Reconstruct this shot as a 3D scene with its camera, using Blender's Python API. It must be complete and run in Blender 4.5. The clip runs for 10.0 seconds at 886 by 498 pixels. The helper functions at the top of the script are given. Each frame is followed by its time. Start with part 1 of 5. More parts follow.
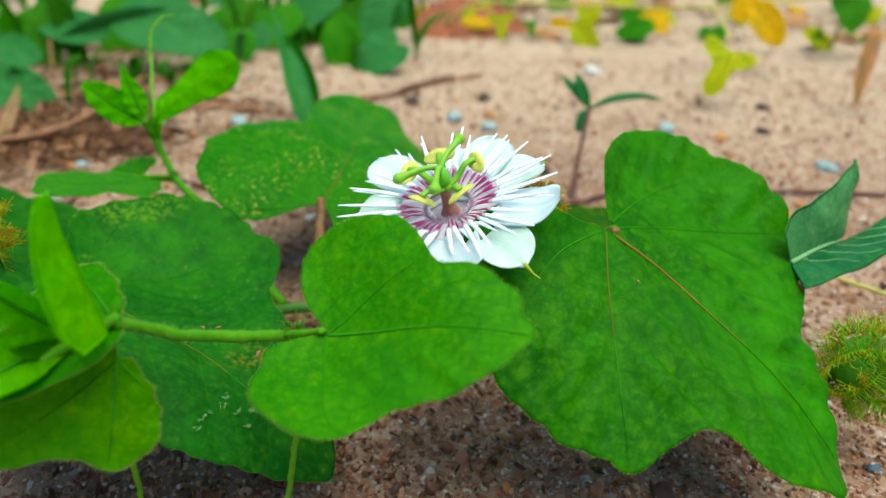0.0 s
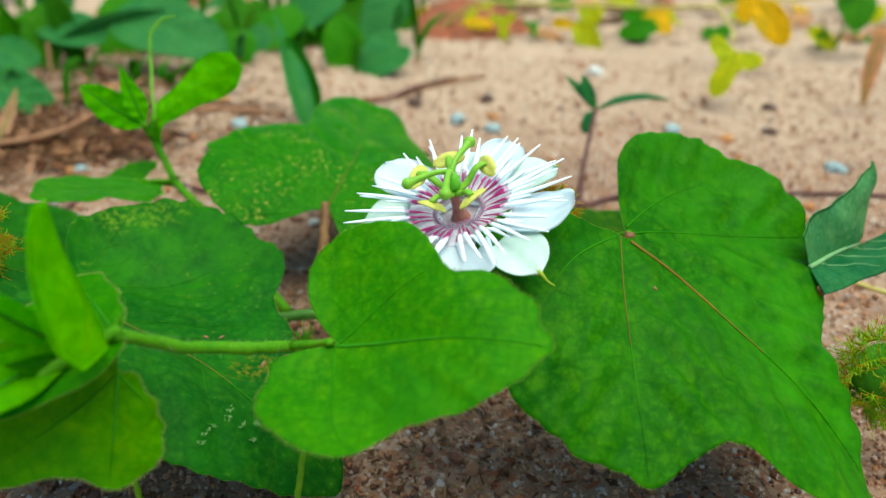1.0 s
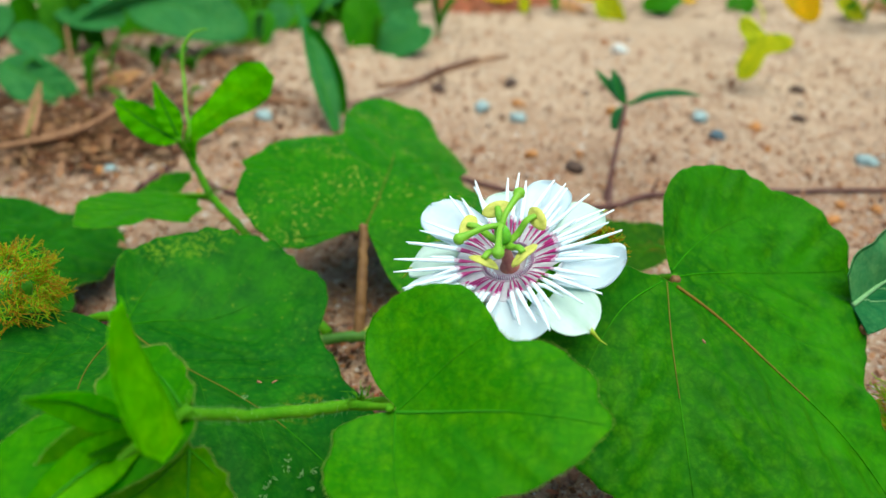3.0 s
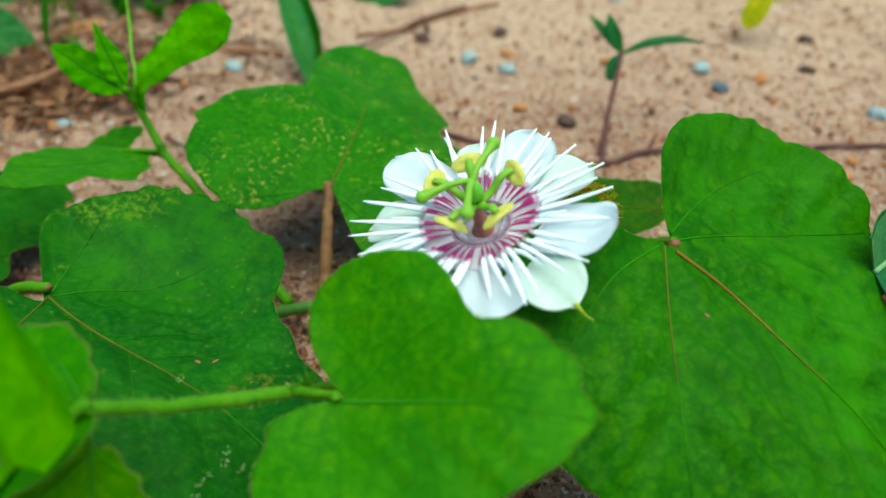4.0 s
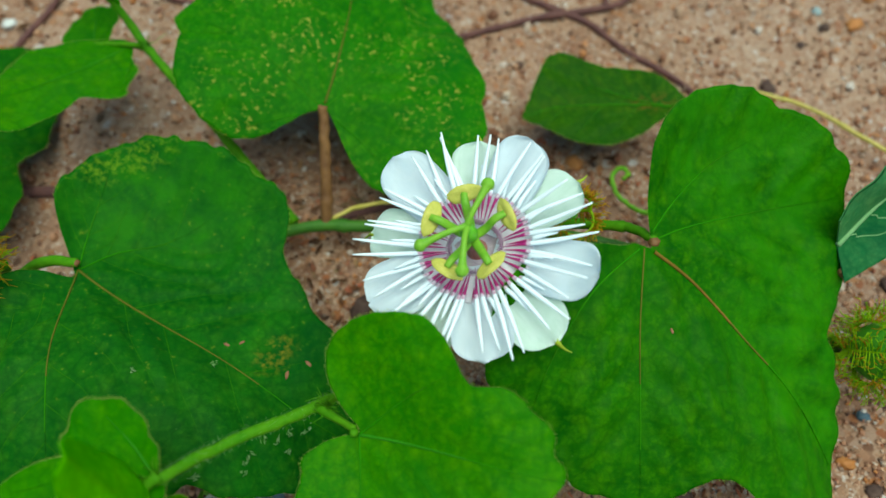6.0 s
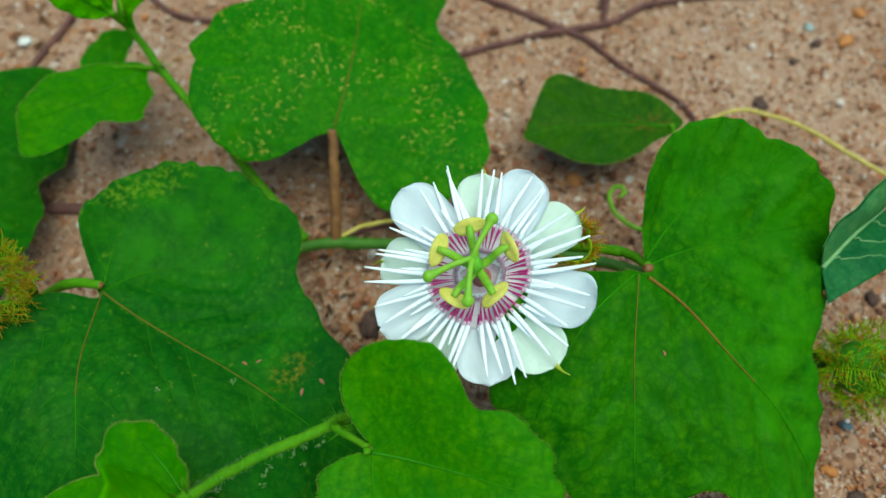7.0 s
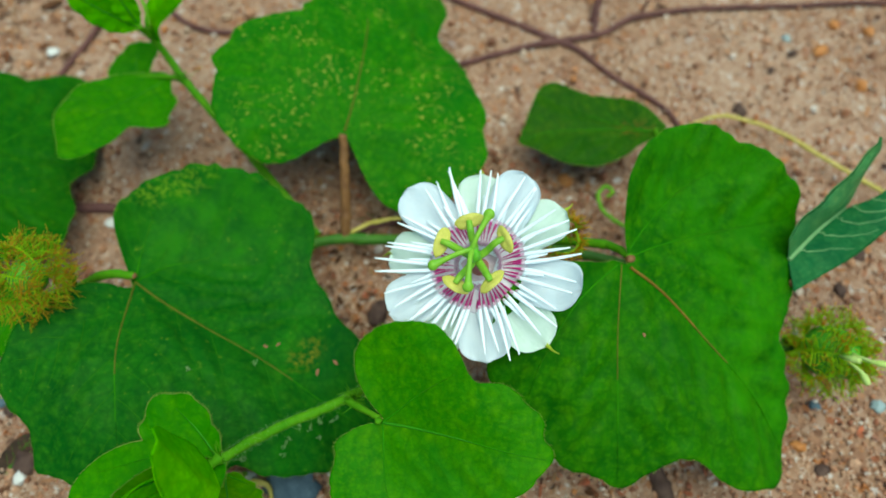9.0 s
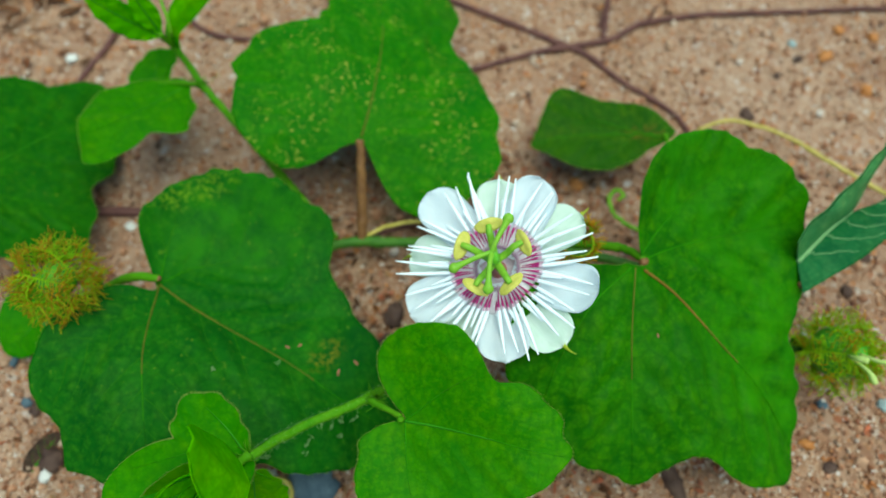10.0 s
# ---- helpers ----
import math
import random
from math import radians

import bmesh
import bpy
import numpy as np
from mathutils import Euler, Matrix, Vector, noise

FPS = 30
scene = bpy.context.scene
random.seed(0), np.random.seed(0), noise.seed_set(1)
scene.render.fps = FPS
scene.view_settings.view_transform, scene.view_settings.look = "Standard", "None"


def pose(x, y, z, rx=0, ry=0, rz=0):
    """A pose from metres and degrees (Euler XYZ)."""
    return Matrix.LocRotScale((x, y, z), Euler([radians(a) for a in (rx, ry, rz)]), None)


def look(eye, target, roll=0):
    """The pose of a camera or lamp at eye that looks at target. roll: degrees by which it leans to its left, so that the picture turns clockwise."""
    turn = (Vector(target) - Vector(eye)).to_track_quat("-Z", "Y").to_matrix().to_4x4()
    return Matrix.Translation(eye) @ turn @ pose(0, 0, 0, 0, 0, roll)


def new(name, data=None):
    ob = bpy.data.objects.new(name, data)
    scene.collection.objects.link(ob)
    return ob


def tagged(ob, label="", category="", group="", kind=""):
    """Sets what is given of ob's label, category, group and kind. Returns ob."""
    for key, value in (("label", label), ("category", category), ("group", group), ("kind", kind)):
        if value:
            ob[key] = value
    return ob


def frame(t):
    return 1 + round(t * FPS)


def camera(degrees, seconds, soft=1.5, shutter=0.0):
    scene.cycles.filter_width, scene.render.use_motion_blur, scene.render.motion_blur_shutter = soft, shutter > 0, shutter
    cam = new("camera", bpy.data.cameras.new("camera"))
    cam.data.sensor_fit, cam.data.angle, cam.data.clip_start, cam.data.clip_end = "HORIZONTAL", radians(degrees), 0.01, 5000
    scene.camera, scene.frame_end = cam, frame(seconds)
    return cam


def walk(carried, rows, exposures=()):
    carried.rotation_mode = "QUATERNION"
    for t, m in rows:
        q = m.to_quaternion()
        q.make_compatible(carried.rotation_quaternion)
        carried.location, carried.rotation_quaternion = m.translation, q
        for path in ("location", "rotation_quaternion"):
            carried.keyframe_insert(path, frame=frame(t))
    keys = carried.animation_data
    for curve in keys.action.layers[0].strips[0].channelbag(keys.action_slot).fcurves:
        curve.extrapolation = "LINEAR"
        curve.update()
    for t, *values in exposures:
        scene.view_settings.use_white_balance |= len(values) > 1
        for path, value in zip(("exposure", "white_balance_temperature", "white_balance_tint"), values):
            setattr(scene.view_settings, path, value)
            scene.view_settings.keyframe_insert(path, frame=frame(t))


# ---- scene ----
cam = camera(62.2, 10.0)
cam.data.dof.use_dof = True
cam.data.dof.focus_distance = 0.120
cam.data.dof.aperture_fstop = 14.5
# seconds, eye in millimetres, yaw, pitch, roll in degrees
ROWS = [
    (0.0, 0.54, 0.21, 112.27, -0.05, -29.67, -0.02),
    (0.5, -2.82, 2.89, 111.08, 0.02, -29.56, 0.02),
    (1.0, -1.22, 3.82, 111.21, -0.10, -29.57, -0.24),
    (1.5, -4.85, 5.49, 112.49, -0.22, -29.59, -0.02),
    (2.0, -9.80, 6.18, 114.10, -0.11, -29.63, 0.13),
    (2.2, -10.85, 8.42, 117.10, -0.16, -29.56, 0.14),
    (3.3, -7.11, 14.29, 126.69, 0.95, -35.06, -1.19),
    (3.5, -8.41, 18.04, 120.80, 0.41, -35.54, -0.92),
    (4.0, -3.08, 25.26, 116.47, 0.53, -36.47, -0.88),
    (4.5, -1.73, 32.46, 120.48, 0.52, -41.84, -1.02),
    (5.0, -1.46, 37.69, 130.22, 0.57, -46.87, -1.31),
    (5.5, -0.59, 45.14, 139.13, 1.36, -59.16, -2.04),
    (6.0, -2.72, 57.21, 156.06, 0.65, -61.31, -1.57),
    (6.2, -3.98, 60.37, 158.64, 1.29, -61.78, -2.13),
    (7.3, -3.42, 58.97, 168.53, 0.39, -62.40, -1.43),
    (7.5, -2.48, 55.58, 170.67, 0.65, -62.27, -1.64),
    (8.0, -3.81, 52.46, 174.98, 0.46, -62.23, -1.39),
    (8.5, -3.44, 51.58, 176.49, 0.37, -62.21, -1.42),
    (9.0, -4.47, 51.59, 177.14, 0.30, -62.13, -1.38),
    (9.5, -9.93, 50.71, 179.06, 0.29, -62.01, -1.36),
    (10.0, -8.09, 50.25, 180.71, 0.31, -62.05, -1.44),
]


def view(x, y, z, yaw, pitch, roll):
    eye = Vector((x, y, z)) / 1000
    a, b = radians(yaw), radians(pitch)
    ahead = Vector((-math.sin(a) * math.cos(b), math.cos(a) * math.cos(b), math.sin(b)))
    return look(eye, eye + ahead, roll)


LIGHTNESS = ((0.0, 0.48), (2.2, 0.46), (3.5, 0.38), (4.5, 0.22), (5.5, 0.0), (6.2, 0.0), (7.5, 0.05), (10.0, 0.11))
walk(cam, [(t, view(*row)) for t, *row in ROWS], [(t, s, 6500, -7.5 if t < 4 else -13.0) for t, s in LIGHTNESS])

# ---- light: an open sky with a hazy sun ----
SUN_UP, SUN_TURN = 80.0, 112.0
world = bpy.data.worlds.new("sky")
scene.world = world
world.use_nodes = True
wn = world.node_tree.nodes
sky = wn.new("ShaderNodeTexSky")
sky.sky_type = "NISHITA"
sky.sun_disc = False
sky.sun_elevation, sky.sun_rotation = radians(SUN_UP), radians(SUN_TURN)
wn["Background"].inputs["Strength"].default_value = 0.112
world.node_tree.links.new(sky.outputs[0], wn["Background"].inputs[0])
sun = new("sun", bpy.data.lights.new("sun", "SUN"))
sun.data.energy, sun.data.angle, sun.data.color = 3.45, radians(62), (1.0, 0.98, 0.92)
sd = Vector((math.sin(radians(SUN_TURN)) * math.cos(radians(SUN_UP)), math.cos(radians(SUN_TURN)) * math.cos(radians(SUN_UP)), math.sin(radians(SUN_UP))))
sun.matrix_world = look(sd * 3, (0, 0, 0))

MM = 0.001


# ---- materials ----
def mat(name):
    m = bpy.data.materials.new(name)
    m.use_nodes = True
    n = m.node_tree.nodes
    return m, n, m.node_tree.links, n["Principled BSDF"]


def mix(n, l, fac, a, b, kind="MIX"):
    """A colour mix; a, b and fac are sockets or values."""
    x = n.new("ShaderNodeMix")
    x.data_type, x.blend_type = "RGBA", kind
    for k, v in ((0, fac), (6, a), (7, b)):
        if isinstance(v, bpy.types.NodeSocket):
            l.new(v, x.inputs[k])
        else:
            x.inputs[k].default_value = v if k == 0 else (*v, 1)
    return x.outputs[2]


def tex(n, l, kind, scale, detail=4.0, rough=0.55, coord="Object"):
    c = n.new("ShaderNodeTexCoord")
    t = n.new(kind)
    t.inputs["Scale"].default_value = scale
    if kind == "ShaderNodeTexNoise":
        t.inputs["Detail"].default_value = detail
        t.inputs["Roughness"].default_value = rough
    l.new(c.outputs[coord], t.inputs["Vector"])
    return t


def ramp(n, l, source, stops):
    r = n.new("ShaderNodeValToRGB")
    e = r.color_ramp.elements
    while len(e) < len(stops):
        e.new(0.5)
    for k, (p, c) in zip(e, stops):
        k.position = p
        k.color = (c, c, c, 1) if isinstance(c, (int, float)) else (*c, 1)
    l.new(source, r.inputs[0])
    return r.outputs[0]


def bump(n, l, height, strength, distance, normal=None):
    b = n.new("ShaderNodeBump")
    b.inputs["Strength"].default_value, b.inputs["Distance"].default_value = strength, distance
    l.new(height, b.inputs["Height"])
    if normal:
        l.new(normal, b.inputs["Normal"])
    return b.outputs[0]


def leaf_material(name, dark, light, fleck=0.0, fleck_colour=(0.42, 0.36, 0.06), through_light=0.22, rough=0.46, spec=0.045, blight=(), pale_areas=()):
    """A downy leaf: mottled green, fine net of veins, flecks of blight, some light shining through."""
    m, n, l, p = mat(name)
    big = tex(n, l, "ShaderNodeTexNoise", 70, 3)
    fine = tex(n, l, "ShaderNodeTexNoise", 900, 4, 0.65)
    a = mix(n, l, ramp(n, l, big.outputs[0], ((0.32, 0.0), (0.7, 1.0))), dark, light)
    wide = tex(n, l, "ShaderNodeTexNoise", 32, 3, 0.6)
    a = mix(n, l, ramp(n, l, wide.outputs[0], ((0.34, 0.0), (0.66, 0.5))), a, (light[0] * 1.6 + 0.003, light[1] * 1.12, light[2]))
    blot = tex(n, l, "ShaderNodeTexNoise", 120, 3, 0.6)
    a = mix(n, l, ramp(n, l, blot.outputs[0], ((0.48, 0.0), (0.70, 0.55))), a, (dark[0] * 0.5, dark[1] * 0.7, dark[2]))
    # soft pale patches between the finest veins, a millimetre or two across
    cell = tex(n, l, "ShaderNodeTexVoronoi", 420)
    cell.feature = "SMOOTH_F1"
    patch = ramp(n, l, cell.outputs["Distance"], ((0.10, 0.55), (0.5, 0.0)))
    some = ramp(n, l, tex(n, l, "ShaderNodeTexNoise", 210, 2).outputs[0], ((0.42, 0.0), (0.62, 1.0)))
    a = mix(n, l, mix(n, l, 1.0, patch, some, "MULTIPLY"), a, (light[0] * 2.6 + 0.012, light[1] * 1.4, light[2] * 1.2))
    a = mix(n, l, ramp(n, l, fine.outputs[0], ((0.45, 0.0), (0.72, 0.6))), a, (min(1, light[0] * 2.2 + 0.005), min(1, light[1] * 1.35), light[2] * 1.3))
    net = tex(n, l, "ShaderNodeTexVoronoi", 300)
    net.feature = "DISTANCE_TO_EDGE"
    line = ramp(n, l, net.outputs[0], ((0.0, 1.0), (0.14, 0.0)))
    a = mix(n, l, mix(n, l, 0.30, (0, 0, 0), line), a, tuple(v * 0.66 for v in dark))
    mesh = tex(n, l, "ShaderNodeTexVoronoi", 820)
    mesh.feature = "DISTANCE_TO_EDGE"
    thin = ramp(n, l, mesh.outputs[0], ((0.0, 1.0), (0.16, 0.0)))
    a = mix(n, l, mix(n, l, 0.22, (0, 0, 0), thin), a, tuple(v * 0.7 for v in dark))
    cool = tex(n, l, "ShaderNodeTexNoise", 48, 3, 0.55)
    a = mix(n, l, ramp(n, l, cool.outputs[0], ((0.50, 0.0), (0.68, 0.45))), a, (dark[0] * 0.4, dark[1] * 0.85, dark[2] + dark[1] * 0.03))
    if fleck > 0:
        s1 = tex(n, l, "ShaderNodeTexNoise", 900, 3, 0.6)
        s2 = tex(n, l, "ShaderNodeTexNoise", 60, 2, 0.5)
        spot = ramp(n, l, s1.outputs[0], ((0.68 - fleck, 0.0), (0.80 - fleck, 1.0)))
        area = ramp(n, l, s2.outputs[0], ((0.42, 0.0), (0.58, 1.0)))
        both = mix(n, l, 1.0, spot, area, "MULTIPLY")
        a = mix(n, l, mix(n, l, 1.0, both, (0.8, 0.8, 0.8), "MULTIPLY"), a, fleck_colour)
    for (bx, by), (ba, bb), turned, tone in tuple(blight) + tuple(pale_areas):
        c = n.new("ShaderNodeTexCoord")
        place = n.new("ShaderNodeMapping")
        place.vector_type = "TEXTURE"
        place.inputs["Location"].default_value = (bx * MM, by * MM, 0)
        place.inputs["Rotation"].default_value = (0, 0, radians(turned))
        place.inputs["Scale"].default_value = (ba * MM, bb * MM, 1)
        l.new(c.outputs["Object"], place.inputs[0])
        reach = n.new("ShaderNodeVectorMath")
        reach.operation = "LENGTH"
        l.new(place.outputs[0], reach.inputs[0])
        near = ramp(n, l, reach.outputs["Value"], ((0.45, 1.0), (1.0, 0.0)))
        spots = ramp(n, l, tex(n, l, "ShaderNodeTexNoise", 900, 3, 0.6).outputs[0], ((0.46, 0.0), (0.70, 0.7)))
        if tone in [q[3] for q in pale_areas]:
            # a paler, yellower part of the blade, uneven towards its border
            spots = ramp(n, l, tex(n, l, "ShaderNodeTexNoise", 150, 4, 0.65).outputs[0], ((0.36, 0.05), (0.66, 0.62)))
        a = mix(n, l, mix(n, l, 1.0, near, spots, "MULTIPLY"), a, tone)
    # pale specks of dust and hairs
    d = tex(n, l, "ShaderNodeTexVoronoi", 240)
    dust = ramp(n, l, d.outputs[0], ((0.0, 0.5), (0.045, 0.0)))
    keep = ramp(n, l, tex(n, l, "ShaderNodeTexNoise", 190, 1).outputs[0], ((0.55, 0.0), (0.62, 1.0)))
    a = mix(n, l, mix(n, l, 1.0, dust, keep, "MULTIPLY"), a, (0.26, 0.42, 0.10))
    l.new(a, p.inputs["Base Color"])
    p.inputs["Roughness"].default_value = rough
    p.inputs["Specular IOR Level"].default_value = spec
    p.inputs["Sheen Weight"].default_value = 0.0
    p.inputs["Sheen Tint"].default_value = (0.7, 1.0, 0.7, 1)
    nb = bump(n, l, line, -0.4, 0.0002)
    nb = bump(n, l, thin, -0.3, 0.0001, nb)
    nb = bump(n, l, fine.outputs[0], 0.5, 0.0003, nb)
    nb = bump(n, l, cell.outputs["Distance"], -0.5, 0.0004, nb)
    nb = bump(n, l, big.outputs[0], 0.35, 0.0012, nb)
    l.new(nb, p.inputs["Normal"])
    tr = n.new("ShaderNodeBsdfTranslucent")
    l.new(mix(n, l, 0.5, a, tuple(min(1, v * 1.6) for v in light)), tr.inputs[0])
    ms = n.new("ShaderNodeMixShader")
    ms.inputs[0].default_value = through_light
    l.new(p.outputs[0], ms.inputs[1])
    l.new(tr.outputs[0], ms.inputs[2])
    l.new(ms.outputs[0], n["Material Output"].inputs[0])
    return m


def plain_material(name, a, b, scale, rough=0.5, relief=0.0003, through_light=0.0, spec=0.3):
    m, n, l, p = mat(name)
    t = tex(n, l, "ShaderNodeTexNoise", scale, 4)
    f = tex(n, l, "ShaderNodeTexNoise", scale * 6, 3)
    c = mix(n, l, ramp(n, l, t.outputs[0], ((0.3, 0.0), (0.7, 1.0))), a, b)
    c = mix(n, l, ramp(n, l, f.outputs[0], ((0.4, 0.0), (0.8, 0.35))), c, tuple(v * 0.6 for v in a))
    l.new(c, p.inputs["Base Color"])
    p.inputs["Roughness"].default_value = rough
    p.inputs["Specular IOR Level"].default_value = spec
    nb = bump(n, l, t.outputs[0], 0.5, relief)
    l.new(bump(n, l, f.outputs[0], 0.4, relief * 0.3, nb), p.inputs["Normal"])
    if through_light:
        tr = n.new("ShaderNodeBsdfTranslucent")
        l.new(c, tr.inputs[0])
        ms = n.new("ShaderNodeMixShader")
        ms.inputs[0].default_value = through_light
        l.new(p.outputs[0], ms.inputs[1])
        l.new(tr.outputs[0], ms.inputs[2])
        l.new(ms.outputs[0], n["Material Output"].inputs[0])
    return m


def petal_material(name, a, b, through_light):
    """Thin white tissue with faint veins along its length, letting light through."""
    m, n, l, p = mat(name)
    c = n.new("ShaderNodeTexCoord")
    sc = n.new("ShaderNodeMapping")
    sc.inputs["Scale"].default_value = (0.12, 1.0, 1.0)
    l.new(c.outputs["Object"], sc.inputs[0])
    t = n.new("ShaderNodeTexNoise")
    t.inputs["Scale"].default_value, t.inputs["Detail"].default_value = 1500, 2
    l.new(sc.outputs[0], t.inputs["Vector"])
    f = tex(n, l, "ShaderNodeTexNoise", 260, 3)
    col = mix(n, l, ramp(n, l, f.outputs[0], ((0.3, 0.0), (0.7, 1.0))), a, b)
    col = mix(n, l, ramp(n, l, t.outputs[0], ((0.5, 0.0), (0.75, 0.5))), col, tuple(v * 0.93 for v in a))
    l.new(col, p.inputs["Base Color"])
    p.inputs["Roughness"].default_value = 0.6
    p.inputs["Specular IOR Level"].default_value = 0.2
    nb = bump(n, l, t.outputs[0], 0.25, 0.0001)
    l.new(bump(n, l, f.outputs[0], 0.4, 0.0004, nb), p.inputs["Normal"])
    tr = n.new("ShaderNodeBsdfTranslucent")
    l.new(col, tr.inputs[0])
    ms = n.new("ShaderNodeMixShader")
    ms.inputs[0].default_value = through_light
    l.new(p.outputs[0], ms.inputs[1])
    l.new(tr.outputs[0], ms.inputs[2])
    l.new(ms.outputs[0], n["Material Output"].inputs[0])
    return m


G_OLD = leaf_material("leaf_old", (0.008, 0.094, 0.0012), (0.028, 0.188, 0.0016), 0.0, pale_areas=(((19, -8), (17, 36), 8, (0.048, 0.262, 0.003)), ((12, 27), (26, 15), -12, (0.044, 0.248, 0.003))))
G_DARK = leaf_material("leaf_deep", (0.006, 0.084, 0.0025), (0.020, 0.158, 0.003), 0.03, (0.20, 0.29, 0.02))
G_BLIGHT = leaf_material("leaf_blighted", (0.005, 0.078, 0.005), (0.018, 0.152, 0.006), 0.03, (0.20, 0.29, 0.02), blight=(((-7.5, 25.6), (12.0, 2.4), 14, (0.26, 0.40, 0.02)), ((22.5, -8.0), (5.5, 3.5), 40, (0.26, 0.20, 0.015))), pale_areas=(((4, 22), (28, 14), 12, (0.038, 0.225, 0.003)),))
G_FLECK = leaf_material("leaf_flecked", (0.011, 0.128, 0.0016), (0.029, 0.208, 0.003), 0.105, (0.44, 0.40, 0.06))
G_MID = leaf_material("leaf_mid", (0.019, 0.166, 0.0012), (0.043, 0.242, 0.0015), 0.0, through_light=0.26)
G_YOUNG = leaf_material("leaf_young", (0.024, 0.215, 0.001), (0.050, 0.300, 0.0015), 0.0, through_light=0.42)
G_SHOOT = leaf_material("leaf_shoot", (0.09, 0.42, 0.001), (0.15, 0.55, 0.002), 0.0, through_light=0.6)
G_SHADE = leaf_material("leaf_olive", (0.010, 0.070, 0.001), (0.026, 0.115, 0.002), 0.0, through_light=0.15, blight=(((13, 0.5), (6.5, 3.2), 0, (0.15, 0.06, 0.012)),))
G_TIP = leaf_material("leaf_tip", (0.055, 0.27, 0.001), (0.10, 0.37, 0.002), 0.0, through_light=0.5)
G_BLUE = leaf_material("leaf_bluish", (0.010, 0.105, 0.028), (0.028, 0.17, 0.052), 0.0, rough=0.38)
G_BLUE_PALE = leaf_material("leaf_bluish_pale", (0.035, 0.19, 0.050), (0.075, 0.28, 0.095), 0.0, rough=0.38)
G_BACK_BLUE = leaf_material("leaf_backdrop_bluish", (0.022, 0.165, 0.034), (0.055, 0.26, 0.066), 0.0, through_light=0.3)
G_BACK = leaf_material("leaf_backdrop", (0.026, 0.17, 0.006), (0.068, 0.29, 0.010), 0.0, through_light=0.4)
G_YELLOW = leaf_material("leaf_yellow", (0.36, 0.40, 0.01), (0.52, 0.60, 0.015), 0.04, (0.3, 0.12, 0.02), through_light=0.35)
G_GOLD = leaf_material("leaf_gold", (0.65, 0.36, 0.01), (0.75, 0.52, 0.01), 0.06, (0.25, 0.09, 0.02), through_light=0.35)
DRY = leaf_material("leaf_dry", (0.19, 0.07, 0.035), (0.32, 0.13, 0.07), 0.04, (0.16, 0.05, 0.02), through_light=0.1)
TAN = leaf_material("leaf_tan", (0.30, 0.16, 0.07), (0.48, 0.28, 0.13), 0.04, (0.18, 0.08, 0.03), through_light=0.1)
CHAR = leaf_material("leaf_black", (0.02, 0.018, 0.014), (0.06, 0.045, 0.03), 0.0, through_light=0.0)
HUMUS = leaf_material("leaf_humus", (0.05, 0.026, 0.013), (0.12, 0.065, 0.030), 0.0, through_light=0.0)
STRAW = leaf_material("leaf_straw", (0.20, 0.125, 0.06), (0.32, 0.21, 0.10), 0.0, through_light=0.1)
STEM = plain_material("stem_green", (0.06, 0.24, 0.006), (0.12, 0.33, 0.010), 260, 0.55, 0.0002, 0.15, spec=0.08)
STEM_OLD = plain_material("stem_old", (0.04, 0.15, 0.012), (0.085, 0.22, 0.02), 260, 0.55, 0.0002, 0.1)
STEM_BROWN = plain_material("stem_brown", (0.14, 0.065, 0.025), (0.24, 0.12, 0.04), 320, 0.6, 0.0003)
TWIG = plain_material("twig_purple", (0.085, 0.035, 0.035), (0.17, 0.075, 0.06), 300, 0.75, 0.0004)
TWIG_DRY = plain_material("twig_tan", (0.22, 0.10, 0.05), (0.36, 0.18, 0.09), 300, 0.8, 0.0004)
WIRE = plain_material("tendril_straw", (0.42, 0.36, 0.06), (0.60, 0.50, 0.14), 300, 0.5, 0.0002)
VEIN = plain_material("vein_green", (0.032, 0.185, 0.006), (0.05, 0.24, 0.010), 300, 0.5, 0.0002, spec=0.05)
VEIN_PALE = plain_material("vein_pale", (0.16, 0.34, 0.13), (0.26, 0.44, 0.20), 300, 0.6, 0.0002, spec=0.1)
VEIN_BROWN = plain_material("vein_brownish", (0.085, 0.105, 0.010), (0.13, 0.135, 0.016), 300, 0.5, 0.0002, spec=0.05)
VEIN_DEEP = plain_material("vein_deep", (0.028, 0.15, 0.002), (0.045, 0.20, 0.003), 300, 0.5, 0.0002, spec=0.05)
VEIN_SOFT = plain_material("vein_soft", (0.026, 0.175, 0.002), (0.042, 0.23, 0.002), 300, 0.5, 0.0002, spec=0.05)
VEIN_RED = plain_material("vein_reddish", (0.15, 0.095, 0.014), (0.22, 0.135, 0.024), 250, 0.5, 0.0002, spec=0.05)
HAIR_EDGE = plain_material("hair_edge", (0.36, 0.52, 0.07), (0.52, 0.62, 0.14), 300, 0.5, 0.0001, 0.55)
HAIR = plain_material("hair_pale", (0.30, 0.52, 0.18), (0.44, 0.62, 0.28), 300, 0.4, 0.0001, 0.4)
PETAL = petal_material("petal_white", (0.76, 0.86, 0.93), (0.84, 0.91, 0.96), 0.38)
SEPAL = petal_material("sepal_pale", (0.68, 0.84, 0.74), (0.80, 0.92, 0.86), 0.34)
CORONA = petal_material("corona_pale", (0.70, 0.66, 0.74), (0.84, 0.84, 0.88), 0.2)
SEPAL_GREEN = plain_material("sepal_green", (0.30, 0.46, 0.03), (0.45, 0.55, 0.04), 300, 0.5, 0.0002, 0.2)
CUP = plain_material("cup_lilac", (0.42, 0.34, 0.42), (0.58, 0.52, 0.55), 700, 0.5, 0.0003)
